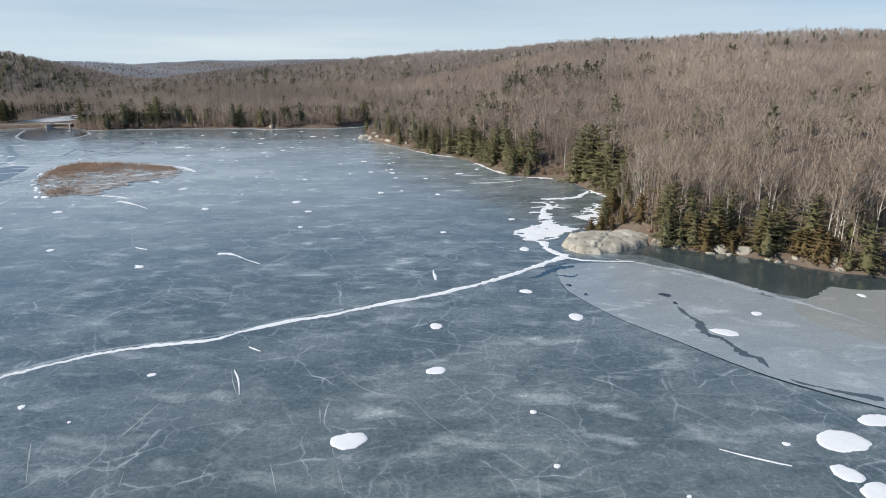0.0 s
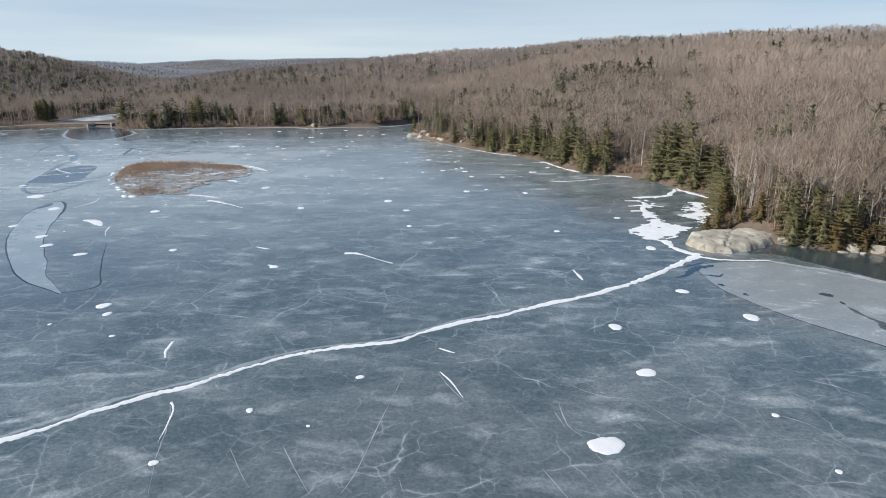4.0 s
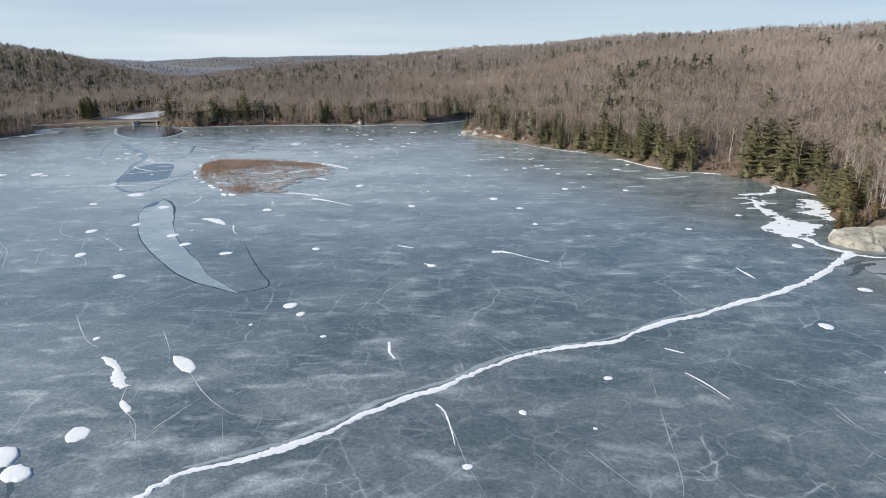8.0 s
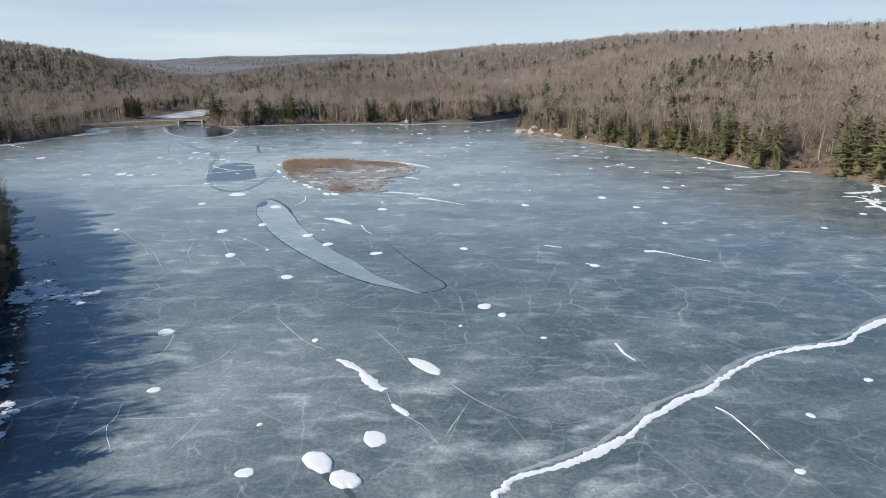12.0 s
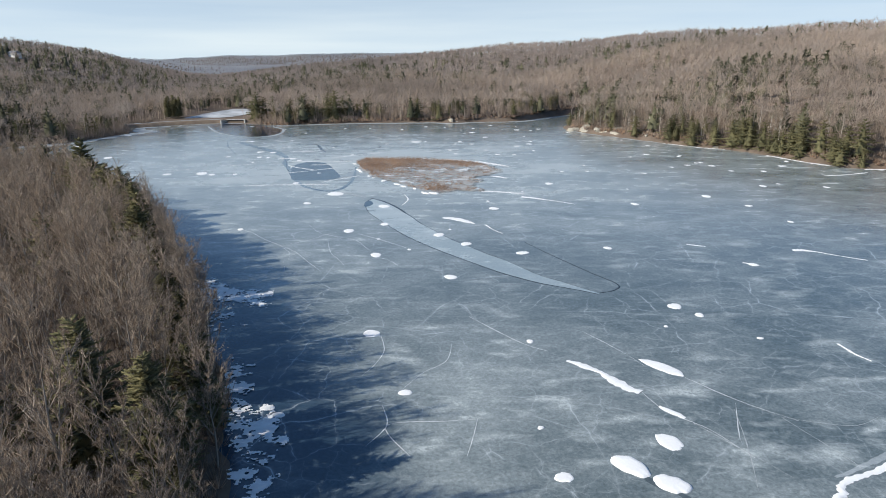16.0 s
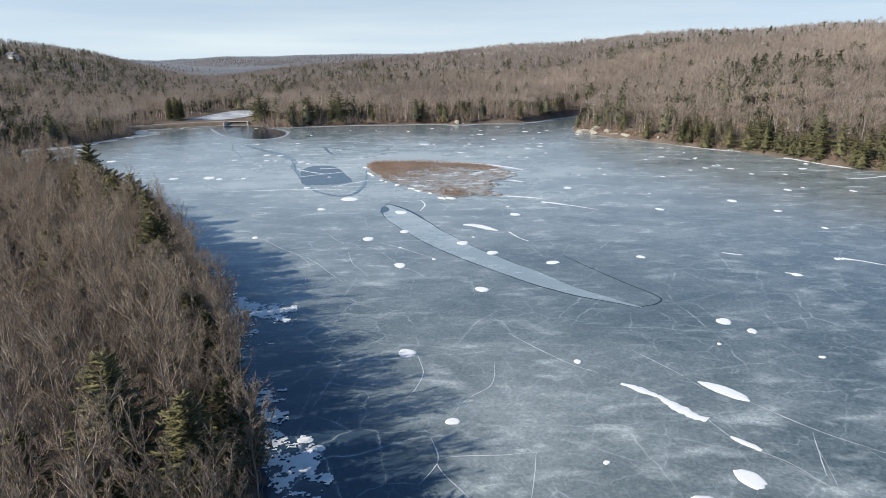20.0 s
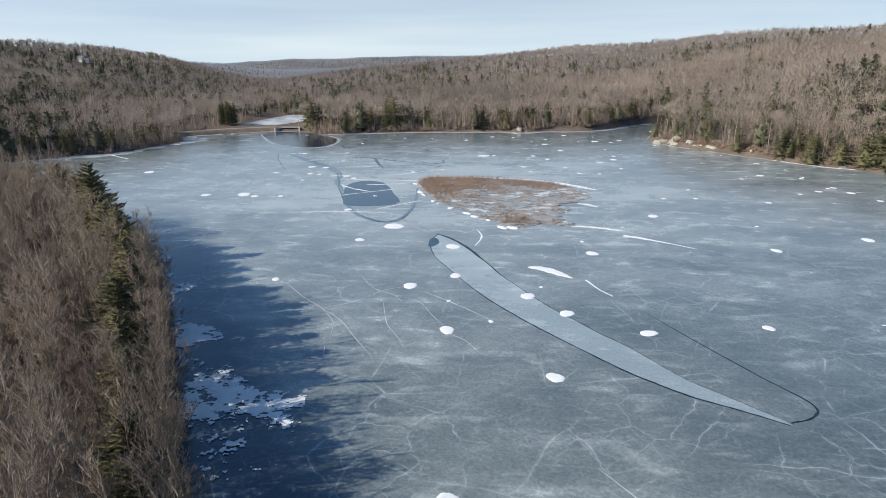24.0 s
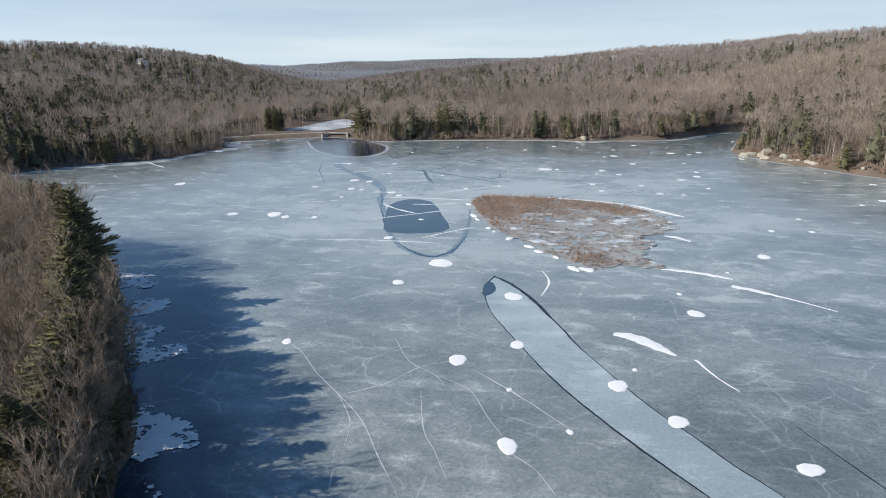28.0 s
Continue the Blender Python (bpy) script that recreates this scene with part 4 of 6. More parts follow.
def bare_tree(seed, height, fine=True, bark=None, lean=0.05):
    """A leafless hardwood: trunk with limbs, and a crown of branches and twigs."""
    rng = np.random.RandomState(seed)
    n = 5
    z = np.linspace(0, 1, n + 1)
    line = np.stack([np.cumsum(rng.normal(0, lean, n + 1)) * height * 0.12, np.cumsum(rng.normal(0, lean, n + 1)) * height * 0.12, z * height * 0.8], 1)
    line[0] = (0, 0, -0.4)
    rad = 0.0105 * height * (1 - 0.82 * z)
    pieces = [limbs(line[:-1], line[1:], rad[:-1], rad[1:], rng, 6)]
    count = 11 if fine else 8
    s = rng.uniform(0.3, 1.0, count)
    start = np.stack([np.interp(s, z, line[:, i]) for i in range(3)], 1)
    turn = rng.uniform(0, 6.28) + np.arange(count) * 2.4
    out = rng.uniform(0.45, 0.95, count) * (1.15 - 0.55 * s)
    way = unit(np.stack([np.cos(turn) * out, np.sin(turn) * out, np.full(count, 0.85)], 1))
    length = height * rng.uniform(0.24, 0.40, count) * (1.2 - 0.55 * s)
    mid = start + way * length[:, None] * 0.55
    tip = mid + unit(way + (0, 0, 0.45)) * length[:, None] * 0.5
    r = np.interp(s, z, rad) * 0.6
    pieces += [limbs(start, mid, r, r * 0.6, rng, 4), spikes(mid, tip, r * 0.6, rng)]
    trunk = merged(*pieces)
    p1, q1 = np.concatenate([start, mid, line[-2:-1]]), np.concatenate([mid, tip, line[-1:] + (0, 0, height * 0.18)])
    p2, q2 = grow(p1, q1, 5 if fine else 4, 0.25, 1.0, 0.75, 0.75, 0.35, rng)
    p3, q3 = grow(p2, q2, 5 if fine else 4, 0.2, 1.0, 0.62, 0.7, 0.3, rng)
    crown = [spikes(p2, q2, np.full(len(p2), (0.0025 if fine else 0.0034) * height), rng), spikes(p3, q3, np.full(len(p3), (0.0017 if fine else 0.0026) * height), rng)]
    if fine:
        p4, q4 = grow(p3, q3, 6, 0.1, 1.0, 0.66, 0.7, 0.4, rng)
        crown.append(blades(p4, q4, np.full(len(p4), 0.0011 * height), rng))
    tree = new("bare_tree")
    link("trunk", numpy_mesh("trunk", *trunk), bark or BARK, tree, True)
    link("crown", numpy_mesh("crown", *merged(*crown)), TWIG, tree)
    return tree


def conifer(seed, height, spread=0.26, needles=None, name="conifer", low=0.12, tuft=11, density=1.0):
    """An evergreen: trunk, and whorls of boughs set with sprays of needles."""
    rng = np.random.RandomState(seed)
    base, top = np.array([[0, 0, -0.4]]), np.array([[rng.normal(0, 0.02) * height, rng.normal(0, 0.02) * height, height]])
    trunk = limbs(base, base + (top - base) * 0.98, np.array([0.014 * height]), np.array([0.02]), rng, 6)
    p, q = [], []
    whorls = int(17 * density)
    for i in range(whorls):
        s = low + (0.985 - low) * (i / (whorls - 1)) ** 0.92
        n = int(rng.randint(6, 9))
        reach = spread * height * (1 - s) ** 0.5 * (0.75 + 0.25 * min(1, (s - low) / 0.12 + 0.4)) + 0.12
        reach *= rng.uniform(0.72, 1.18)
        for k in range(n):
            a = i * 1.3 + k * 6.283 / n + rng.uniform(-0.3, 0.3)
            L = reach * rng.uniform(0.55, 1.2)
            at = (top - base)[0] * (s + rng.uniform(-0.02, 0.02)) + base[0]
            p.append(at)
            q.append(at + (math.cos(a) * L, math.sin(a) * L, L * (-0.14 + 0.62 * s**1.5 + rng.uniform(-0.12, 0.12))))
    p, q = np.array(p), np.array(q)
    L = np.linalg.norm(q - p, axis=1)
    bough = spikes(p, q, 0.012 * L + 0.012, rng)
    s = rng.uniform(0.12, 1.0, (len(p), tuft, 1))
    start = p[:, None] + s * (q - p)[:, None]
    d = unit(q - p)[:, None]
    across = unit(np.cross(d, np.array([0, 0, 1.0])))
    sign = rng.choice([-1, 1], (len(p), tuft, 1))
    way = unit(0.8 * d + sign * across * rng.uniform(0.3, 1.0, (len(p), tuft, 1)) + np.array([0, 0, 0.12]) + 0.2 * rng.normal(size=(len(p), tuft, 3)))
    size = (0.20 * L[:, None, None] + 0.20) * rng.uniform(0.7, 1.3, (len(p), tuft, 1)) * (1.2 - 0.5 * s)
    a, b = start.reshape(-1, 3), (start + way * size).reshape(-1, 3)
    core = spikes(np.array([[0, 0, low * height + 0.2]]), top * 0.96, np.array([0.36 * spread * height]), rng, 7)
    spray = spikes(a, b, 0.15 * np.linalg.norm(b - a, axis=1) + 0.02, rng)
    tree = new(name)
    link("trunk", numpy_mesh("trunk", *trunk), BARK, tree, True)
    link("crown", numpy_mesh("crown", *merged(core, bough, spray)), needles or NEEDLE, tree)
    return tree


def stand_in(tree, x, y, scale, turn, label, category, group):
    z = float(land_height(np.array([x]), np.array([y]))[0])
    ob = copy_thing(tree, pose(x, y, max(z, 0.0) - 0.05, 0, 0, turn))
    ob.scale = (scale * 0.97, scale * 1.03, scale)
    return tagged(ob, label, category, group)


FINE = [bare_tree(100 + i, 12.0 + 0.7 * (i % 4), True) for i in range(7)]
PALE = [bare_tree(140 + i, 13.0, False, PALE_BARK, 0.08) for i in range(3)]
COARSE = [bare_tree(160 + i, 12.5 + 0.5 * (i % 3), False) for i in range(6)]
PINES = [conifer(200 + i, 10.5, 0.44 + 0.05 * (i % 3), low=0.03, tuft=26, density=0.7) for i in range(5)]
NEAR_PINES = [conifer(210 + i, 12.5, 0.27 + 0.04 * i, low=0.14, tuft=26, density=1.3) for i in range(3)]
CEDARS = [conifer(220 + i, 5.2, 0.46, CEDAR, "cedar", 0.02, 24, 0.7) for i in range(3)]
FAR_PINES = [conifer(240 + i, 10.0, 0.50, low=0.03, tuft=14, density=0.7) for i in range(3)]
TEMPLATES = NEAR_PINES + FAR_PINES + FINE + PALE + COARSE + PINES + CEDARS

tree_rng = np.random.RandomState(77)


def scatter(x0, x1, y0, y1, step, seed, jitter=0.42):
    rng = np.random.RandomState(seed)
    xs, ys = np.meshgrid(np.arange(x0, x1, step), np.arange(y0, y1, step))
    xs = xs + rng.uniform(-jitter, jitter, xs.shape) * step
    ys = ys + rng.uniform(-jitter, jitter, ys.shape) * step
    return xs.ravel(), ys.ravel(), rng


def bank_depth(y):
    """How far inland the bank's trees are single things."""
    return np.interp(y, (20, 60, 90, 110, 150), (40, 42, 34, 22, 16))


# the wooded bank that the camera passes: single trees
GLADES = ((-112.8, 40.5, 4.2), (-107.3, 39.1, 3.8), (-110.2, 36.5, 2.6), (-105.0, 34.0, 2.6))
BANK_LABEL = "leafless hardwood with dense grey-brown twigs on the lake bank"
xs, ys, rng = scatter(-200, -92, 4, 152, 4.6, 11)
ds = shore_distance(xs, ys)
for x, y, d in zip(xs, ys, ds):
    if any(math.hypot(x - gx_, y - gy_) < gr for gx_, gy_, gr in GLADES):
        continue
    if 1.2 < d < bank_depth(y) and y > 16 - 0.2 * d:
        k = rng.randint(0, 20)
        sc = rng.uniform(0.85, 1.12) * (0.8 if d < 4 else 1.0)
        if k == 0 and d > 14 and y > 60:
            stand_in(PINES[rng.randint(0, 5)], x, y, sc * 1.05, rng.uniform(0, 360), "dark green conifer among bare trees on the bank", "conifer", "conifers on the bank")
        elif k < 3:
            stand_in(PALE[rng.randint(0, 3)], x, y, sc, rng.uniform(0, 360), "leafless tree with pale bark on the bank", "bare tree", "bare trees on the bank")
        else:
            stand_in(FINE[rng.randint(0, 7)], x, y, sc, rng.uniform(0, 360), BANK_LABEL, "bare tree", "bare trees on the bank")

# trees leaning out over the ice at the water's edge
for x, y, sc, k in ((-107.6, 47.5, 0.75, 0), (-109.8, 52, 0.85, 3), (-111, 57.5, 0.8, 5), (-113.6, 62, 0.85, 1), (-105.3, 43.2, 0.72, 2), (-104.6, 36, 0.8, 4), (-103, 30, 0.85, 6), (-101.5, 25, 0.8, 1), (-118, 66.5, 0.7, 3), (-115.5, 57, 0.95, 0), (-110.5, 48, 0.8, 2), (-107, 33.5, 0.9, 5), (-105.5, 27, 0.9, 3)):
    stand_in(FINE[k], x, y, sc, 47 * k + x, "leafless tree leaning out over the shaded ice", "bare tree", "bare trees on the bank")

for i in range(22):
    s = i / 21
    x, y = np.array([-112.6, 60.5]) * (1 - s) + np.array([-139.5, 106]) * s + tree_rng.normal(0, 0.5, 2) + (0.6 * math.sin(3.1 * s), 0)
    d = shore_distance(np.array([x]), np.array([y]))[0]
    if d < 0.3:
        x, y = x - 0.86 * (0.6 - d), y - 0.5 * (0.6 - d)
    stand_in(FINE[tree_rng.randint(0, 7)], x, y, tree_rng.uniform(0.62, 0.95), tree_rng.uniform(0, 360), "leafless tree leaning out over the shaded ice", "bare tree", "bare trees on the bank")

# tall conifers at the water's edge, whose shadows reach far over the ice
for x, y, high in ((-181, 146.4, 12.5), (-159.7, 126.2, 14), (-151.6, 114.3, 14), (-144.3, 105.5, 14), (-138.5, 99.5, 14.5), (-134.7, 94.7, 13), (-137.2, 97, 13.6), (-141, 102.5, 12.6), (-148, 110, 12.5), (-155.6, 120, 12), (-124.3, 75.5, 11.5), (-127.4, 80.5, 12.5), (-130, 86, 13), (-132.4, 90.4, 13.2),
                   (-120.6, 70, 10.5), (-117.3, 64.1, 9.5), (-113.4, 58.6, 9), (-104.5, 31.5, 8.6), (-110.4, 53, 8.5), (-108.6, 47.5, 8.6)):
    stand_in(NEAR_PINES[tree_rng.randint(0, 3)], x, y, (high - 0.9) / 12.5, tree_rng.uniform(0, 360), "tall dense conifer shading the ice at the bank", "conifer", "conifers on the bank")
edge_line = smooth_line([p for p in SHORE if -192 < p[0] < -98 and 20 < p[1] < 158], 24)
gone = 0.0
for a, b in zip(edge_line, edge_line[1:]):
    gone += np.hypot(*(b - a))
    if gone < 4.6:
        continue
    gone = 0.0
    x, y = b + np.array([-0.85, -0.5]) * tree_rng.uniform(1.0, 3.2)
    sc = tree_rng.uniform(0.3, 0.58) * (1.0 if y > 70 else 0.8)
    stand_in(NEAR_PINES[tree_rng.randint(0, 3)], x, y, sc, tree_rng.uniform(0, 360), "young dense conifer at the edge of the bank", "conifer", "conifers on the bank")

# conifers along the edge of that bank
for x, y, sc in ((-112.8, 40.5, 1.0), (-107.3, 39.1, 0.86), (-110, 44.5, 0.6), (-113, 55, 0.6), (-117, 63.5, 0.65), (-122, 72.5, 0.72), (-125.6, 79, 0.7), (-130, 86.5, 0.75), (-134, 93, 0.7), (-138.5, 99, 0.82), (-144, 106, 0.92), (-147.5, 110, 0.9), (-151, 113.5, 0.95), (-154, 117, 1.0),
                 (-157, 121, 1.25), (-160.5, 124.5, 1.0), (-164.5, 130, 0.85), (-169.5, 135.5, 0.9), (-177, 141, 1.0), (-187, 147, 0.95), (-178, 118, 1.15), (-184, 124, 1.2), (-190, 133, 1.1), (-172, 112, 0.95)):
    stand_in(NEAR_PINES[tree_rng.randint(0, 3)], x, y, sc, tree_rng.uniform(0, 360), "dense olive-green conifer at the edge of the bank", "conifer", "conifers on the bank")
for x, y, sc in ((-117, 38, 0.75), (-196, 140, 1.1), (-150, 82, 0.9), (-158, 95, 1.0), (-166, 104, 0.9), (-238, 350, 0.9), (-236, 354.5, 1.0), (-233.5, 351.5, 0.85), (-240, 357, 0.95), (-235, 360, 0.9)):
    stand_in(NEAR_PINES[tree_rng.randint(0, 3)], x, y, sc, tree_rng.uniform(0, 360), "rounded olive-green conifer standing among bare trees", "conifer", "conifers inland")

# the eastern shore: conifers and cedars in front, bare trees behind
rng = np.random.RandomState(12)
walk_line = smooth_line([p for p in SHORE[:23]], 12)
land = unit(np.stack([shore_distance(walk_line[:, 0] + 0.5, walk_line[:, 1]) - shore_distance(walk_line[:, 0] - 0.5, walk_line[:, 1]),
                      shore_distance(walk_line[:, 0], walk_line[:, 1] + 0.5) - shore_distance(walk_line[:, 0], walk_line[:, 1] - 0.5)], 1))
gone = 0.0
for i in range(1, len(walk_line)):
    gone += np.linalg.norm(walk_line[i] - walk_line[i - 1])
    x0, y0 = walk_line[i]
    if gone < (1.25 if y0 < 124 else 2.5):
        continue
    gone = 0.0
    on_point = x0 < 47.5 and 98 < y0 < 117
    for row in range(5 if y0 < 135 else 3):
        x, y = walk_line[i] + land[i] * (rng.uniform(0.2, 1.5) + 2.9 * row) + rng.normal(0, 0.5, 2)
        k, turn = rng.uniform(), rng.uniform(0, 360)
        if on_point or (171 < y < 179 or 264 < y < 296) and row == 0:
            continue
        if row == 0 and y < 124:
            if k < 0.45:
                stand_in(CEDARS[rng.randint(0, 3)], x, y, rng.uniform(0.6, 1.1), turn, "small russet cedar crowding the rocky shore", "cedar", "cedars on the shore")
            elif k < 0.80:
                stand_in(PINES[rng.randint(0, 5)], x, y, rng.uniform(0.34, 0.72), turn, "low bushy conifer crowding the rocky shore", "conifer", "conifers on the east shore")
        elif row == 0:
            if k < (0.62 if y < 235 else 0.4):
                stand_in(PINES[rng.randint(0, 5)], x, y, rng.uniform(0.5, 0.95), turn, "dark green conifer along the wooded shore", "conifer", "conifers on the east shore")
        elif k < ((0.30 if y < 124 else 0.16) if row == 1 else 0.07):
            stand_in(PINES[rng.randint(0, 5)], x, y, rng.uniform(0.5, 0.85), turn, "dark green conifer in the wooded shore", "conifer", "conifers on the east shore")
        elif k < 0.62:
            src = PALE[rng.randint(0, 3)] if rng.uniform() < 0.55 else COARSE[rng.randint(0, 6)]
            stand_in(src, x, y, rng.uniform(0.6, 1.1), turn, "leafless tree with a pale trunk on the wooded shore", "bare tree", "bare trees on the east shore")
for x, y, sc in ((39.2, 113.2, 0.72), (37.6, 114.4, 0.55), (43.2, 112.8, 0.6), (46.0, 111.4, 0.9), (41.2, 112.6, 0.4), (48.4, 108.6, 0.7)):
    stand_in(CEDARS[tree_rng.randint(0, 3)], x, y, sc, tree_rng.uniform(0, 360), "russet cedar standing behind the granite slab", "cedar", "cedars on the shore")
for x, y, sc in ((50, 168.5, 1.25), (53, 164, 1.2), (48.5, 171.5, 1.05), (52.5, 158.5, 0.95), (55, 152, 0.9), (36, 184, 1.0), (29.5, 193, 0.95), (27, 199, 1.0)):
    stand_in(PINES[tree_rng.randint(0, 5)], x, y, sc, tree_rng.uniform(0, 360), "broad dark green conifer at the wooded shore", "conifer", "conifers on the east shore")
# tall conifers beside the spillway
for i in range(18):
    x = -189 + 3.2 * i + tree_rng.uniform(-1.5, 1.5)
    y = 340 + tree_rng.uniform(0, 14)
    if shore_distance(np.array([x]), np.array([y]))[0] > 1.5:
        stand_in(PINES[tree_rng.randint(0, 5)], x, y, tree_rng.uniform(0.7, 1.45), tree_rng.uniform(0, 360), "tall olive-green conifer beside the dam spillway", "conifer", "conifers on the far shore")
# conifers of the far shore and the slope beside the dam
xs, ys, rng = scatter(-290, 10, 225, 392, 6.5, 13)
ds = shore_distance(xs, ys)
for x, y, d in zip(xs, ys, ds):
    if not 1.5 < d < 15 or (-250 < x < -176 and y > 296) or (x > -26 and y < 340) or rng.uniform() > 0.5:
        continue
    stand_in(FAR_PINES[rng.randint(0, 3)], x, y, rng.uniform(0.55, 1.2), rng.uniform(0, 360), "dark conifer on the far shore", "conifer", "conifers on the far shore")
for t in TEMPLATES:
    for o in (*t.children_recursive, t):
        bpy.data.objects.remove(o)

# ---- the woods behind, as masses ----
HOUSE = (-497.0, 627.0)


def tree_tint(me, tint, counts, trunk=None):
    """One tint for all the twigs of a tree, and its own for the trunk."""
    values = np.concatenate([np.repeat(tint if i or trunk is None else trunk, c * verts) for i, (c, verts) in enumerate(counts) if c])
    me.attributes.new("tint", "FLOAT", "POINT").data.foreach_set("value", values.astype(np.float32))


def woodland(name, x, y, height, rng, boughs, twigs, thick, label, material):
    """Leafless trees by the thousand: a trunk, boughs, and a rounded crown of upswept twigs each."""
    n = len(x)
    z = land_height(x, y)
    base = np.stack([x, y, z - 0.3], 1)
    h = height * rng.uniform(0.72, 1.15, n)
    crown = h * rng.uniform(0.28, 0.40, n)
    top = base + np.stack([rng.normal(0, 0.03, n) * h, rng.normal(0, 0.03, n) * h, 0.78 * h], 1)
    s = rng.uniform(0.30, 0.7, (n, boughs, 1))
    start = base[:, None] + s * (top - base)[:, None]
    a = rng.uniform(0, 6.283, (n, boughs))
    reach = crown[:, None] * rng.uniform(0.5, 1.0, (n, boughs))
    end = start + np.stack([np.cos(a) * reach, np.sin(a) * reach, reach * rng.uniform(0.8, 1.7, (n, boughs))], -1)
    heart = base + np.stack([0 * h, 0 * h, 0.66 * h], 1)
    a = rng.uniform(0, 6.283, (n, twigs))
    up = rng.uniform(-0.45, 1.0, (n, twigs))
    flat = np.sqrt(1 - np.clip(up, 0, 1) ** 2) * rng.uniform(0.6, 1.0, (n, twigs))
    out = np.stack([np.cos(a) * flat * crown[:, None], np.sin(a) * flat * crown[:, None], up * 0.27 * h[:, None]], -1)
    foot = heart[:, None] + out * rng.uniform(0.3, 0.85, (n, twigs, 1))
    way = unit(0.65 * unit(out) + 0.42 * rng.normal(size=out.shape) + np.array([0, 0, 0.75]))
    tip = foot + way * rng.uniform(0.09, 0.22, (n, twigs, 1)) * h[:, None, None]
    v, f = merged(spikes(base, top, thick * 1.6 * rng.uniform(0.5, 1.6, n), rng), spikes(start.reshape(-1, 3), end.reshape(-1, 3), np.full(n * boughs, thick * 1.1), rng),
                  blades(foot.reshape(-1, 3), tip.reshape(-1, 3), np.full(n * twigs, thick), rng))
    me = numpy_mesh(name, v, f)
    tint = rng.beta(1.8, 1.8, n)
    tree_tint(me, 0.1 + 0.7 * tint, ((1, 4), (boughs, 4), (twigs, 3)), np.clip(0.55 + 0.5 * rng.uniform(size=n), 0, 1))
    return tagged(link(name, me, material), label, "woodland", kind="stuff")


def evergreens(name, x, y, height, rng, tiers, label):
    """Dark conifers among the woods: tiers of drooping blades."""
    n = len(x)
    z = land_height(x, y)
    base = np.stack([x, y, z - 0.3], 1)
    h = height * rng.uniform(0.65, 1.25, n)
    per = 14
    t = (np.arange(tiers) + 0.5) / tiers
    s = np.broadcast_to(np.repeat(0.12 + 0.86 * t, per), (n, tiers * per)) + rng.uniform(-0.03, 0.03, (n, tiers * per))
    a = rng.uniform(0, 6.283, (n, tiers * per))
    reach = 0.34 * h[:, None] * (1.02 - s) ** 0.6 * rng.uniform(0.6, 1.25, (n, tiers * per))
    start = base[:, None] + np.stack([0 * s, 0 * s, s * h[:, None]], -1)
    end = start + np.stack([np.cos(a) * reach, np.sin(a) * reach, reach * rng.uniform(-0.25, 0.75, s.shape)], -1)
    thick = 0.20 * reach + 0.06
    v, f = merged(spikes(base, base + np.stack([0 * h, 0 * h, h], 1), 0.03 * h, rng), blades(start.reshape(-1, 3), end.reshape(-1, 3), thick.ravel(), rng),
                  spikes(base + np.stack([0 * h, 0 * h, 0.14 * h], 1), base + np.stack([0 * h, 0 * h, 0.98 * h], 1), 0.20 * h, rng, 7))
    me = numpy_mesh(name, v, f)
    tree_tint(me, rng.uniform(size=n), ((1, 4), (tiers * per, 3), (1, 8)))
    return tagged(link(name, me, FAR_NEEDLE), label, "woodland", kind="stuff")


def green_share(x, y):
    """Where conifers stand thicker among the hardwoods."""
    share = 0.035 + 0.05 * waves(x, y, 130, 21) + 0.04 * waves(x, y, 380, 22) + 0.55 * ramp01(-x - 0.25 * y, 165, 235) * (1 - 0.6 * ramp01(y, 560, 760)) + 0.05 * ramp01(y, 330, 380) * ramp01(-x, 20, 90)
    share = share + 0.7 * bell(x, y, 130, 575, 165, 40, -12) + 0.34 * bell(x, y, -190, 610, 100, 45, -20) + 0.4 * bell(x, y, 250, 420, 80, 45, 30) + 0.4 * bell(x, y, 50, 310, 55, 35)
    s = (x + 213) * -0.355 + (y - 380) * 0.935
    n = (x + 213) * 0.935 + (y - 380) * 0.355
    share = share + 0.40 * np.exp(-(((n - 30) / 125) ** 2)) * ramp01(s, 10, 80) * (1 - ramp01(s, 420, 760))
    return np.clip(share * (0.75 + 0.5 * waves(x, y, 45, 23)), 0.006, 0.6) * (1 - ramp01(y, 1150, 1400))


def wood_zone(tag, x0, x1, y0, y1, step, height, boughs, twigs, thick, seed, keep, words, twig=None):
    x, y, rng = scatter(x0, x1, y0, y1, step, seed)
    ok = keep(x, y)
    x, y = x[ok], y[ok]
    d = shore_distance(x, y)
    ok = (d > 0.8) & (np.hypot(x - HOUSE[0], y - HOUSE[1]) > 9) & (np.hypot(x - HOUSE[0] - 14, y - HOUSE[1] + 21) > 10) & (np.hypot(x - HOUSE[0] - 30, y - HOUSE[1] + 44) > 9) & ~((x > -246) & (x < -178) & (y > 300) & (y < 349)) & ~((x > -237) & (x < -200) & (y > 340) & (y < 428))
    x, y, d = x[ok], y[ok], d[ok]
    own = (d < bank_depth(y)) & (x < -92) & (y > 4) & (y < 152) & (x > -200)
    own |= (d < 4) & (x > -30) & (y > 74) & (y < 300)
    x, y = x[~own], y[~own]
    d = d[~own]
    green = rng.uniform(size=len(x)) < green_share(x, y) + 0.22 * np.exp(-d / 14) * (y > 150)
    woodland("woodland_" + tag, x[~green], y[~green], height, rng, boughs, twigs, thick, words, twig or FAR_TWIG)
    evergreens("evergreens_" + tag, x[green], y[green], height * 0.85, rng, 7 if step < 7 else (4 if step < 20 else 2), "dark conifers scattered through the leafless woods")


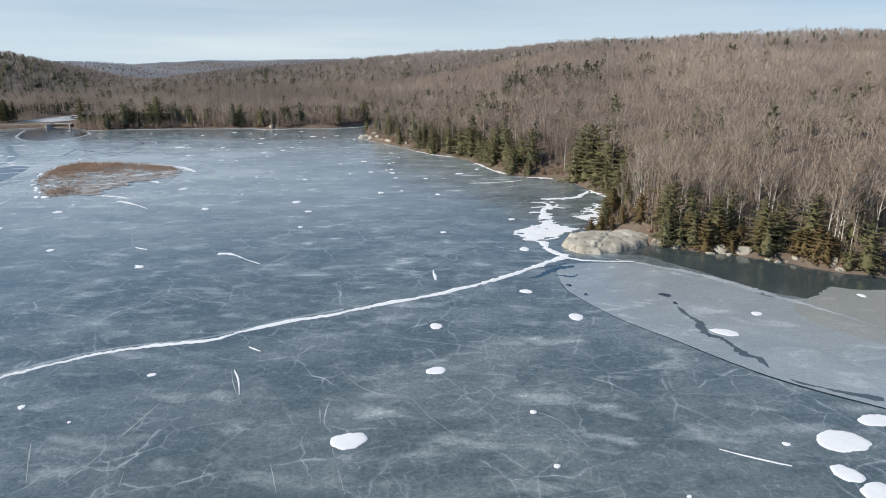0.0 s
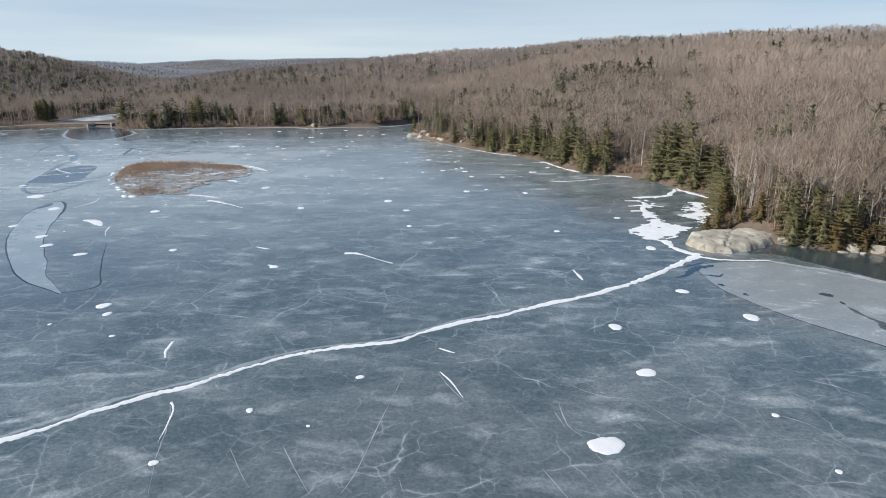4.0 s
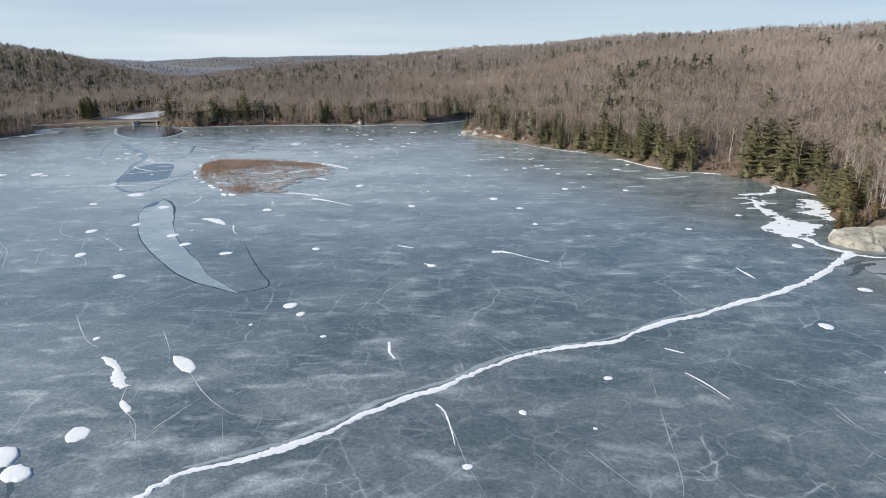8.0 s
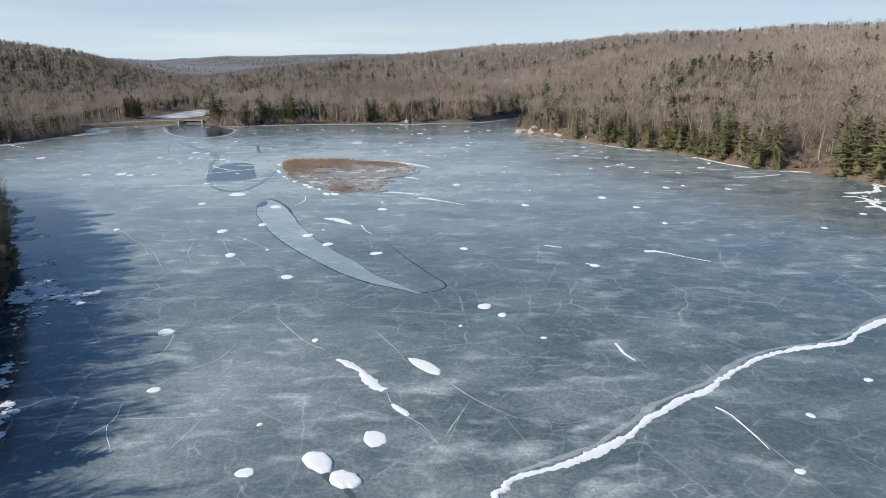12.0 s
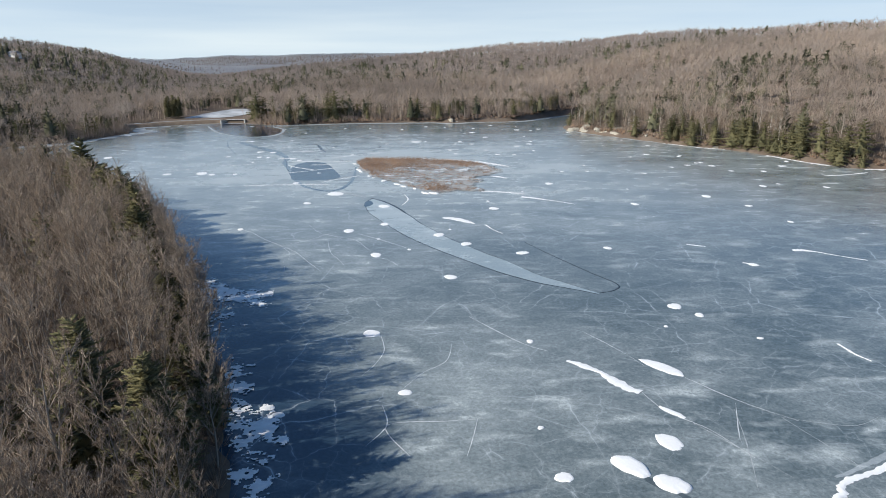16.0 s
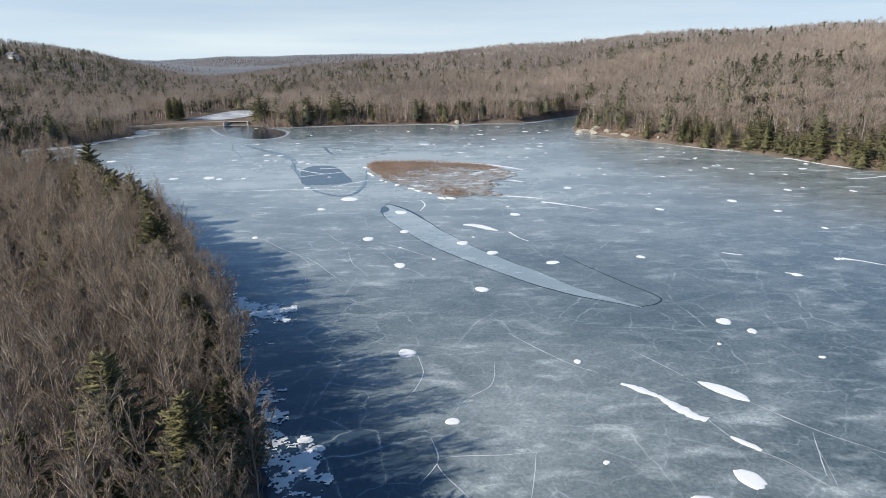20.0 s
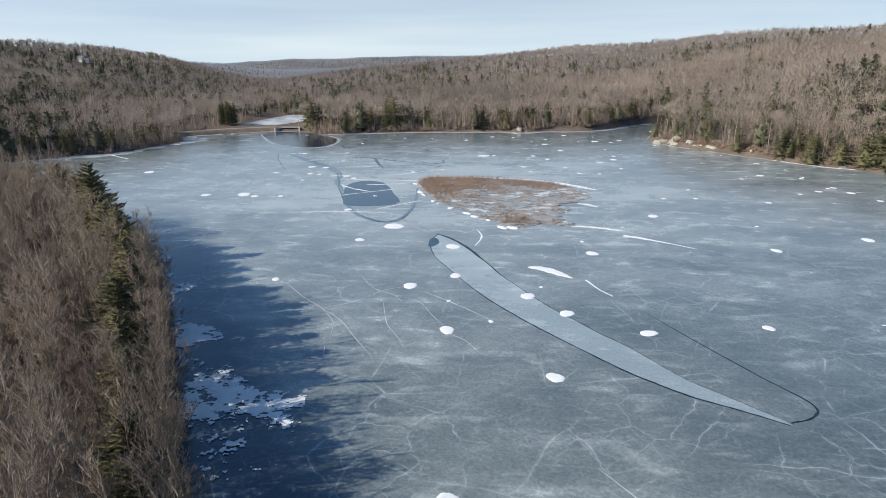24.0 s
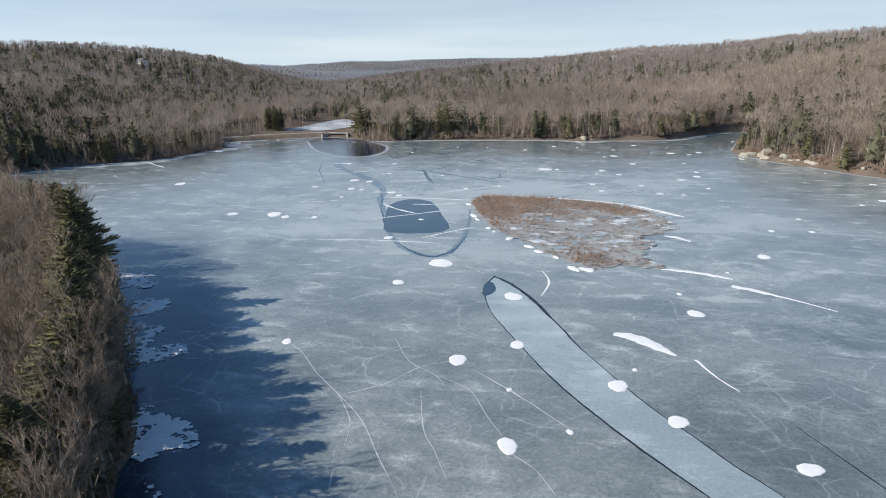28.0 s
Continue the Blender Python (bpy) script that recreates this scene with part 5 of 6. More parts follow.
def close(x, y):
    r = np.hypot(x + 50, y - 0.0)
    return (r < 290) & (np.abs(x + 50) < 0.95 * (y + 60) + 40)


def middle(x, y):
    r = np.hypot(x + 50, y - 0.0)
    return (r >= 290) & (r < 520) & (np.abs(x + 50) < 0.95 * (y + 60) + 40)


def outer(x, y):
    r = np.hypot(x + 50, y)
    return (r >= 520) & (r < 1300) & (-x - 50 < 1.2 * y + 40) & (x + 50 < 0.92 * y)


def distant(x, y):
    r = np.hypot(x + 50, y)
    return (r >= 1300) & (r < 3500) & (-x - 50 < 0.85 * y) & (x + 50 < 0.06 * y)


wood_zone("near_woods", -560, 460, -40, 520, 4.8, 12.3, 4, 100, 0.052, 30, close, "leafless grey-brown woodland round the lake")
wood_zone("near_hills", -560, 460, -40, 520, 5.0, 13.5, 3, 66, 0.085, 31, middle, "leafless grey-brown woodland covering the near hillsides")
wood_zone("outer_hills", -1000, 800, 200, 1300, 7.7, 12.3, 0, 46, 0.15, 32, outer, "leafless woodland covering the outer hills", HILL_TWIG)
wood_zone("distant_hills", -2700, 300, 600, 3500, 13.0, 6.5, 0, 10, 1.7, 33, distant, "leafless woodland on the distant ridges, tinted blue-grey for haze", HAZED_RIDGE_TWIG)


def spray(name, x, y, z, tall, wide, count, thick, material, rng, label, category):
    """Brush: sheaves of thin stems that fan out."""
    n = len(x)
    base = np.stack([x, y, z - 0.05], 1)
    a = rng.uniform(0, 6.283, (n, count))
    r = wide * rng.uniform(0.1, 1.0, (n, count))
    foot = base[:, None] + np.stack([np.cos(a) * r * 0.25, np.sin(a) * r * 0.25, 0 * a], -1)
    h = tall[:, None] * rng.uniform(0.5, 1.15, (n, count))
    tip = base[:, None] + np.stack([np.cos(a) * r, np.sin(a) * r, h], -1)
    v, f = spikes(foot.reshape(-1, 3), tip.reshape(-1, 3), np.full(n * count, thick), rng)
    return tagged(link(name, numpy_mesh(name, v, f), material), label, category, kind="stuff")


# saplings and brush under the bank's trees and along the shores
x, y, rng = scatter(-215, -92, -10, 170, 1.6, 61)
d = shore_distance(x, y)
ok = (d > 0.4) & (d < 60) & (y > 4)
x, y, d = x[ok], y[ok], d[ok]
spray("bank_thicket", x, y, land_height(x, y), rng.uniform(1.6, 5.0, len(x)) * np.clip(0.6 + d / 7, 0, 1), 1.7, 12, 0.028, BRUSH, rng, "dense grey-brown thicket of saplings under the bank's trees", "thicket")
x, y, rng = scatter(-35, 135, 70, 310, 2.1, 62)
d = shore_distance(x, y)
ok = (d > 0.4) & (d < 30) & ~((x < 46) & (y > 97) & (y < 114))
x, y, d = x[ok], y[ok], d[ok]
spray("shore_thicket", x, y, land_height(x, y), rng.uniform(2.5, 7.5, len(x)) * np.clip(0.4 + d / 8, 0, 1), 1.6, 11, 0.045, TWIG, rng, "dense grey-brown thicket of saplings along the shore", "thicket")
x, y, rng = scatter(-300, 10, 215, 400, 2.3, 63)
d = shore_distance(x, y)
ok = (d > 0.5) & (d < 26) & ~((x > -246) & (x < -186) & (y > 305)) & ~((x > -24) & (y < 350))
x, y, d = x[ok], y[ok], d[ok]
spray("far_thicket", x, y, land_height(x, y), rng.uniform(2.0, 6.5, len(x)) * np.clip(0.65 + d / 8, 0, 1), 1.9, 10, 0.10, FAR_TWIG, rng, "grey-brown thicket along the far shore", "thicket")

# ---- island of marsh shrubs ----
ISLAND = [(-114.4, 198), (-112.5, 205.5), (-100, 205.5), (-92, 204), (-79, 199), (-72.5, 189.5), (-70.6, 180), (-74, 174), (-79, 170), (-77, 165), (-80, 157), (-77, 151), (-84, 152), (-89.5, 149), (-94, 155), (-100, 163.5), (-104, 169.5), (-107.5, 175.5), (-111, 185)]


def inside(px, py, outline):
    hit = np.zeros(px.shape, bool)
    p = np.array(outline)
    for (ax, ay), (bx, by) in zip(p, np.roll(p, -1, 0)):
        hit ^= ((ay > py) != (by > py)) & (px < (bx - ax) * (py - ay) / (by - ay + 1e-12) + ax)
    return hit


ice_plate("island", ISLAND, 0.10, mottled("marsh_peat", (0.28, 0.285, 0.285), (0.40, 0.395, 0.385), 0.35, 0.9, 8.0, 0.6, 0.08, c=(0.27, 0.205, 0.16)), "low marshy island of brown shrubs frozen into the lake", "island", rough=0.9, seed=3, steps=6)
x, y, rng = scatter(-116, -68, 147, 208, 0.52, 41, 0.9)
# thick to the north-west, thin and broken to the south-east
thick_part = np.clip(1.08 - 0.048 * ((x + 112) * 0.75 - (y - 190) * 0.62), 0.0, 1.0)
thick_part = np.maximum(thick_part, np.maximum(0.95 * bell(x, y, -89, 155, 3.2, 6.5, 20), np.maximum(0.8 * bell(x, y, -84, 195, 13, 6, -15), 0.8 * bell(x, y, -76.5, 152, 1.6, 2.0))))
rag = waves(x, y, 9, 42) * 0.30 + waves(x, y, 3.2, 43) * 0.32
ok = inside(x, y, ISLAND) & (rng.uniform(size=x.shape) < np.clip(1.0 * thick_part + rag + 0.12, 0.06, 0.95))
x, y = x[ok], y[ok]
t = np.clip(thick_part[ok] + 0.15, 0.3, 1)
spray("marsh_shrubs", x, y, np.full(len(x), 0.1), 0.25 + 0.95 * t * rng.uniform(0.4, 1.3, len(x)), 0.62, 13, 0.012, REED, rng, "dense reddish-brown leafless marsh shrubs covering the island", "shrubs")
# white ice clinging to the island's edge
edge = smooth_line(ISLAND, 5, True)
rng = np.random.RandomState(44)
for i in range(0, len(edge), 2):
    ex, ey = edge[i] + rng.uniform(-0.7, 0.7, 2)
    west_side = ex < -88 and ey < 198
    if rng.uniform() < (0.7 if west_side else 0.3):
        s = rng.uniform(0.35, 1.7) if west_side else rng.uniform(0.4, 1.0)
        snow_patch(ex - (0.9 if west_side else 0), ey - 0.6, rng.uniform(1.0, 2.6) * s, rng.uniform(0.6, 1.2) * s, rng.uniform(100, 160), "white lump of shore ice at the island's edge", bump=0.14)
for a, b in (((-114.5, 202), (-100, 207)), ((-100, 207), (-79, 201)), ((-79, 201), (-67, 188.5)), ((-78, 150.5), (-68, 147)), ((-74, 172), (-70, 168))):
    strip("snow_streak", [a, (0.5 * (a[0] + b[0]) + 0.4, 0.5 * (a[1] + b[1]) + 0.7), b], (0.4, 1.2, 0.9, 0.4), 0.02, SNOW, "line of snow along the island's edge", "snow streak", "snow streaks on the ice", rough=0.6, height=0.06, seed=int(-a[0] * 3))
for i in range(150):
    fx, fy = rng.uniform(-102, -71), rng.uniform(150, 190)
    if inside(np.array([fx]), np.array([fy]), ISLAND)[0]:
        size = rng.uniform(0.35, 1.3)
        ring = [(fx + 1.5 * size * rng.uniform(0.45, 1.25) * math.cos(q), fy + size * rng.uniform(0.4, 1.2) * math.sin(q)) for q in np.linspace(0, 6.28, 12)[:-1]]
        ice_plate("melt_pool", ring, 0.125 + 0.0004 * i, (ICE_SHORE, ICE, ICE_PALE, SNOW_GREY)[i % 4], "patch of grey ice between the island's shrubs", "ice", rough=0.3, kind="", seed=i)

# ---- rocks ----


def boulder(x, y, wide, deep, high, turn, seed, label, name="boulder", flat=0.5):
    """A weathered block of stone with broken planes."""
    rng = np.random.RandomState(seed)
    bm = bmesh.new()
    bmesh.ops.create_icosphere(bm, subdivisions=4, radius=1.0)
    cuts = [(unit(rng.normal(size=3) * (1, 1, 0.8)), rng.uniform(0.55, 0.85)) for _ in range(9)] + [(np.array([0.1, 0.05, 1.0]), flat)]
    for v in bm.verts:
        p = np.array(v.co)
        for nrm, far in cuts:
            over = p @ nrm - far
            if over > 0:
                p = p - nrm * over * 0.9
        p = p * (1 + 0.05 * noise.noise(Vector(p * 2.2) + Vector((seed, 0, 0))) + 0.025 * noise.noise(Vector(p * 6.0)))
        v.co = (p[0] * wide * 0.6, p[1] * deep * 0.6, p[2] * high / max(flat, 0.3) * 0.95)
    ob = part(name, bm, ROCK)
    z = float(land_height(np.array([x]), np.array([y]))[0])
    ob.matrix_world = pose(x, y, max(z, 0) - 0.15 * high, 0, 0, turn)
    for p in ob.data.polygons:
        p.use_smooth = False
    return tagged(ob, label, "rock", "rocks on the shore")


def ledge(outline, high, seed, label, rise=0.9, tilt=(0.0, 0.0), joint=None):
    """A pale outcrop with a steep broken front, a flattish stepped top and open joints."""
    p = np.array(outline, float)
    cell = max(0.16, float(np.ptp(p[:, 0])) / 60)
    x0, y0 = p.min(0) - 1.0
    nx, ny = int((p[:, 0].max() + 1 - x0) / cell) + 2, int((p[:, 1].max() + 1 - y0) / cell) + 2
    u, w = np.meshgrid(x0 + np.arange(nx) * cell, y0 + np.arange(ny) * cell)
    wob = np.array([noise.noise(Vector((a * 0.5, b * 0.5, seed))) * 0.5 + noise.noise(Vector((a * 1.7, b * 1.7, seed))) * 0.22 for a, b in zip(u.ravel(), w.ravel())]).reshape(u.shape)
    far = np.full(u.shape, 1e9)
    for (ax, ay), (bx, by) in zip(p, np.roll(p, -1, 0)):
        dx, dy = bx - ax, by - ay
        s = np.clip(((u - ax) * dx + (w - ay) * dy) / (dx * dx + dy * dy), 0, 1)
        far = np.minimum(far, np.hypot(u - ax - s * dx, w - ay - s * dy))
    far = np.where(inside(u, w, outline), far, -far) + wob * 0.8
    cx, cy = p.mean(0)
    top = high * (1 + 0.16 * np.clip(far / 3, 0, 1)) + tilt[0] * (u - cx) + tilt[1] * (w - cy)
    cells = np.array([noise.cell(Vector((0.28 * a + 0.16 * b, 0.38 * b - 0.1 * a, seed))) + 0.4 * noise.cell(Vector((0.8 * a, 0.9 * b, seed + 4))) for a, b in zip(u.ravel(), w.ravel())]).reshape(u.shape)
    z = top * (1 - (1 - np.clip(far / rise, 0, 1)) ** 1.6) + np.clip(far, 0, 1) * (0.17 * high * (cells - 0.7) + 0.12 * wob)
    if joint:
        (ax, ay), (bx, by) = joint
        dx, dy = bx - ax, by - ay
        off = np.abs((u - ax) * dy - (w - ay) * dx) / math.hypot(dx, dy) + 0.5 * wob
        z = z - np.clip(far, 0, 1) * 0.28 * np.exp(-((off / 0.22) ** 2))
    keep = far > -0.45
    z = np.where(far < 0, -0.4, np.maximum(z, -0.1))
    quad = keep[:-1, :-1] & keep[:-1, 1:] & keep[1:, 1:] & keep[1:, :-1]
    k = np.arange(nx * ny).reshape(ny, nx)
    f = np.stack([k[:-1, :-1][quad], k[:-1, 1:][quad], k[1:, 1:][quad], k[1:, :-1][quad]], 1)
    used, back = np.unique(f, return_inverse=True)
    v = np.stack([u.ravel() - cx, w.ravel() - cy, z.ravel()], 1)[used]
    ob = link("rock_outcrop", numpy_mesh("rock_outcrop", v, back.reshape(-1, 4)), ROCK)
    ob.location = (cx, cy, 0.0)
    return tagged(ob, label, "rock", "rocks on the shore")


def low_ledge(x, y, wide, deep, high, turn, seed, label):
    """A ledge on an angular plan."""
    rng = np.random.RandomState(seed)
    c, s = math.cos(radians(turn)), math.sin(radians(turn))
    ring = []
    for a in np.linspace(0, 6.283, 9)[:-1]:
        r = rng.uniform(0.75, 1.15)
        u, w = 0.5 * wide * r * math.cos(a), 0.5 * deep * r * math.sin(a)
        ring.append((x + u * c - w * s, y + u * s + w * c))
    return ledge(ring, high, seed, label, 0.6 + 0.45 * high)


ledge([(29.8, 104.6), (30.8, 101.4), (32.4, 99.2), (35.6, 98.8), (38.8, 100.3), (42.0, 102.0), (45.6, 104.4), (47.6, 107.8), (45, 110.6), (39.5, 110.4), (35.0, 109.2), (31.6, 108.2)], 1.30, 301, "large pale fractured granite slab reaching into the ice", 1.0, (-0.02, 0.09), ((33.6, 98.0), (40.8, 110)))
for i, (x, y, wide, deep, high, turn) in enumerate(((-25.0, 290, 10, 6, 1.3, 30), (-21.0, 281, 9, 5, 1.1, -60), (-20.6, 287, 8, 8, 2.7, 10), (-14.0, 269.0, 12, 5, 1.5, -45), (-10.6, 270.5, 8, 6, 3.0, -20), (-17.0, 274.5, 7, 5, 1.5, -60), (1.2, 247.6, 8, 4, 1.5, -40), (3.4, 248.4, 5, 3.4, 2.3, -20), (6.0, 242.6, 6, 2.6, 0.8, -40), (-3.5, 256.5, 5, 2.6, 0.7, -50))):
    low_ledge(x, y, wide, deep, high, turn, 303 + 11 * i, "pale tan granite ledge broken into blocks at the wooded shore")
low_ledge(57.6, 100.2, 6.4, 2.6, 1.5, -25, 306, "pale granite ledge at the waterline")
low_ledge(50.0, 103.8, 6.5, 2.2, 0.9, -25, 307, "low pale granite ledge at the waterline")
for i, (x, y, w, d, h) in enumerate(((60.4, 98.9, 2.6, 2, 0.9), (47.5, 105, 2.4, 2, 0.7), (66.8, 94.6, 1.6, 1.2, 0.5), (70.6, 89.5, 1.5, 1.2, 0.6), (77, 86.5, 1.4, 1.2, 0.5), (53.6, 103, 2.2, 1.6, 0.7),
                                     (-18.5, 276, 3, 3, 0.9), (-4.8, 252.5, 2.0, 1.6, 0.6), (-82, 335.5, 4, 2, 1.1), (-79, 335.3, 2.4, 2, 0.8), (12, 226.5, 2.4, 1.6, 0.8))):
    boulder(x, y, w, d, h, 37 * i % 180, 310 + i, "pale granite block at the waterline", flat=0.6)
rng = np.random.RandomState(88)
for i in range(14):
    s = rng.uniform()
    x, y = np.array([48, 104]) * (1 - s) + np.array([79, 86.2]) * s + rng.normal(0, 0.5, 2)
    boulder(float(x), float(y), rng.uniform(0.7, 1.6), rng.uniform(0.6, 1.1), rng.uniform(0.25, 0.6), rng.uniform(0, 180), 350 + i, "small pale stone at the waterline", "stone")
# slabs showing through the woods above the point
for i, (x, y, s) in enumerate(((62, 118, 3.0), (70, 116, 2.6), (64, 128, 2.2))):
    boulder(x, y, s * 1.3, s, s * 0.5, 50 * i, 340 + i, "grey rock showing among the bare trees")

# ---- snow and white ice by the point ----
for i, (pts, w) in enumerate((([(26.4, 107.4), (27.2, 103), (28.6, 98.4), (32, 95.6), (40, 94.8)], (1.6, 1.2, 1.4, 0.7, 0.3)), ([(32, 129), (31.6, 134), (34, 138), (32.8, 142)], (1.4, 1.0, 1.3, 0.5)), ([(33, 146.5), (40, 148), (44.5, 152), (47, 157)], (1.6, 1.4, 1.7, 0.8)), ([(29, 136.5), (33, 137.5), (37, 136)], (0.6, 1.2, 0.4)), ([(28, 131), (31, 131.5)], (0.6, 1.3, 0.5)), ([(30, 142.5), (34, 143)], (0.5, 0.9, 0.4)),
                             ([(48, 158), (49.5, 152), (51.5, 145), (51, 138)], (0.8, 1.4, 1.0, 1.2)), ([(28.5, 184.8), (25.2, 192), (20.8, 207)], (0.8, 1.8, 0.8)), ([(34, 178), (40, 177), (46, 170)], (0.6, 1.2, 0.6)), ([(14, 222.5), (6.5, 229), (-2, 242)], (0.6, 1.2, 0.6)))):
    strip("snow_streak", pts, w, 0.035, SNOW, "band of snow along the wooded shore", "snow streak", "snow streaks on the ice", rough=0.7, height=0.06, seed=150 + i)


def inward(line, metres):
    """The line moved from the shore onto the lake."""
    p = np.array(line, float)
    e = 0.5
    gx_ = shore_distance(p[:, 0] + e, p[:, 1]) - shore_distance(p[:, 0] - e, p[:, 1])
    gy_ = shore_distance(p[:, 0], p[:, 1] + e) - shore_distance(p[:, 0], p[:, 1] - e)
    return p - unit(np.stack([gx_, gy_], 1)) * metres


for i, (a, b, off, w) in enumerate(((27, 36, 3.0, (2, 5, 3, 6, 3, 5, 2)), (40, 49, 4.0, (3, 6, 7, 9, 7, 4)), (36, 41, 1.5, (1, 2, 2, 1)), (17, 26, 1.2, (1, 2, 1.5, 2)), (10, 17, 0.8, (1, 1.6, 1.2)))):
    strip("shore_ice", inward(smooth_line(SHORE[a:b], 2), off), w, 0.007, ICE_SHORE, "pale shore ice along the edge of the lake", "ice", kind="structure", steps=3, rough=0.8, seed=170 + i)


def snow_crust(outline, cover, seed, cell=0.16, label="torn crust of snow on the shaded ice by the bank", fine=0.95, size=1.0):
    """A thin torn sheet of snow with holes and ragged edges."""
    rng = np.random.RandomState(seed)
    p = np.array(outline)
    x0, y0 = p.min(0)
    nx, ny = int((p[:, 0].max() - x0) / cell) + 2, int((p[:, 1].max() - y0) / cell) + 2
    u, w = np.meshgrid(x0 + np.arange(nx) * cell, y0 + np.arange(ny) * cell)
    lump = [noise.noise(Vector((a * 0.5, b * 0.6, seed))) + 0.6 * noise.noise(Vector((1.1 * a + 0.4 * b, 1.5 * b - 0.5 * a, seed + 7))) + fine * (0.75 * noise.noise(Vector((1.6 * a + 0.5 * b, 4.6 * b - 1.4 * a, seed))) + 0.5 * noise.noise(Vector((9.0 * a, 9.0 * b, seed)))) for a, b in zip(u.ravel() / size, w.ravel() / size)]
    lump = np.array(lump).reshape(u.shape)
    far = np.full(u.shape, 1e9)
    for (ax, ay), (bx, by) in zip(p, np.roll(p, -1, 0)):
        dx, dy = bx - ax, by - ay
        s = np.clip(((u - ax) * dx + (w - ay) * dy) / (dx * dx + dy * dy), 0, 1)
        far = np.minimum(far, np.hypot(u - ax - s * dx, w - ay - s * dy))
    worn = 0.8 * (1 - np.clip(far / (1.6 * size), 0, 1))
    keep = inside(u, w, outline) & (lump > 0.3 - 0.7 * cover + worn)
    quad = keep[:-1, :-1] & keep[:-1, 1:] & keep[1:, 1:] & keep[1:, :-1]
    k = np.arange(nx * ny).reshape(ny, nx)
    f = np.stack([k[:-1, :-1][quad], k[:-1, 1:][quad], k[1:, 1:][quad], k[1:, :-1][quad]], 1)
    z = 0.02 + 0.09 * np.clip(lump + 0.2, 0, 0.8) + rng.uniform(0, 0.015, lump.shape)
    v = np.stack([(u + rng.uniform(-0.4, 0.4, u.shape) * cell).ravel(), (w + rng.uniform(-0.4, 0.4, u.shape) * cell).ravel(), z.ravel()], 1)
    used, back = np.unique(f, return_inverse=True)
    ob = link("snow_crust", numpy_mesh("snow_crust", v[used], back.reshape(-1, 4)), SNOW)
    return tagged(ob, label, "snow crust", "snow crusts by the bank", "stuff")


snow_crust([(-124.5, 84), (-121.5, 87), (-116, 84), (-111, 82.4), (-109.6, 75.4), (-113, 76.4), (-116.3, 78.6), (-119.8, 76), (-123, 78)], 1.2, 401, 0.11)
snow_crust([(-134, 100.5), (-127, 98), (-124.6, 94.6), (-128, 91.6), (-132.5, 93)], 1.5, 403, 0.12)
snow_crust([(-143, 110.5), (-138, 114), (-135.6, 111), (-139.5, 106.5)], 1.4, 404, 0.12)
snow_crust([(-154, 126.5), (-147, 127), (-145.6, 122), (-151, 118.5)], 1.4, 405, 0.16)
snow_crust([(-166, 139), (-157, 136.5), (-152.5, 131), (-160, 128.5)], 1.0, 406, 0.16)
snow_crust([(-149.5, 119), (-143, 118), (-139, 109), (-146, 111)], 1.15, 407, 0.16)
snow_crust([(-108, 54), (-104, 53.6), (-100.6, 47), (-101.6, 43), (-106, 45)], 0.95, 408, 0.12)
snow_crust([(-105, 45), (-99.8, 43), (-98.8, 35), (-101.4, 32), (-104.6, 38)], 0.75, 409, 0.12)
snow_crust([(-112, 63), (-107.4, 61), (-105.4, 54), (-109.4, 53)], 0.85, 410, 0.12)
snow_crust([(-128, 91), (-120, 89), (-110, 70), (-116, 67)], 0.25, 411, 0.14, "scattered bits of snow on the shaded ice by the bank")
snow_crust([(51.5, 139), (47, 126), (41, 116.5), (35.5, 115.5), (37, 124), (36, 131), (41, 136), (44, 142)], 1.0, 421, 0.26, "broad white snow field on the ice behind the rock", 0.4, 2.2)
snow_crust([(36.5, 117), (30.5, 109.4), (25.6, 105.6), (21.6, 110), (23, 116.4), (27.2, 120.5), (28.4, 125), (30.5, 131), (34, 131.5), (33.2, 122), (35.6, 120)], 1.35, 422, 0.26, "white snow blown against the rocky point", 0.3, 2.0)
snow_crust([(30, 133), (36, 130), (40, 142), (46, 150), (40, 152), (33, 147)], 0.3, 423, 0.28, "scattered snow on the ice near the point", 0.4, 2.0)
snow_patch(-103.9, 52.1, 1.3, 1.0)
snow_patch(-102.6, 50.9, 1.2, 0.9)

# pale rime along the far edge of the east plate
strip("shore_ice", [(37.5, 96.2), (42.5, 92.6), (47.4, 88.7), (50.8, 84.6), (53.7, 80.6), (57.7, 74.5), (62, 68)], (0.3, 0.9, 1.2, 1.5, 1.4, 1.1, 0.5), 0.012, ICE_SHORE, "soft white band of rime along an ice plate", "ice", kind="structure", steps=14, rough=0.5, seed=181)

# ---- undergrowth along the waterline ----
rng = np.random.RandomState(55)
pts = []
for (ax, ay), (bx, by) in zip(SHORE_LINE, np.roll(SHORE_LINE, -1, 0)):
    if ay < 10 or (ax < -178 and ax > -246 and ay > 300):
        continue
    for _ in range(int(math.hypot(bx - ax, by - ay) * (5.5 if ax > 20 and ay < 150 else 4.0))):
        s = rng.uniform()
        pts.append((ax + s * (bx - ax) + rng.normal(0, 2.2), ay + s * (by - ay) + rng.normal(0, 2.2)))
pts = np.array(pts)
d = shore_distance(pts[:, 0], pts[:, 1])
pts = pts[(d > 0.2) & ~((pts[:, 0] > 28) & (pts[:, 0] < 46) & (pts[:, 1] > 96) & (pts[:, 1] < 114))]
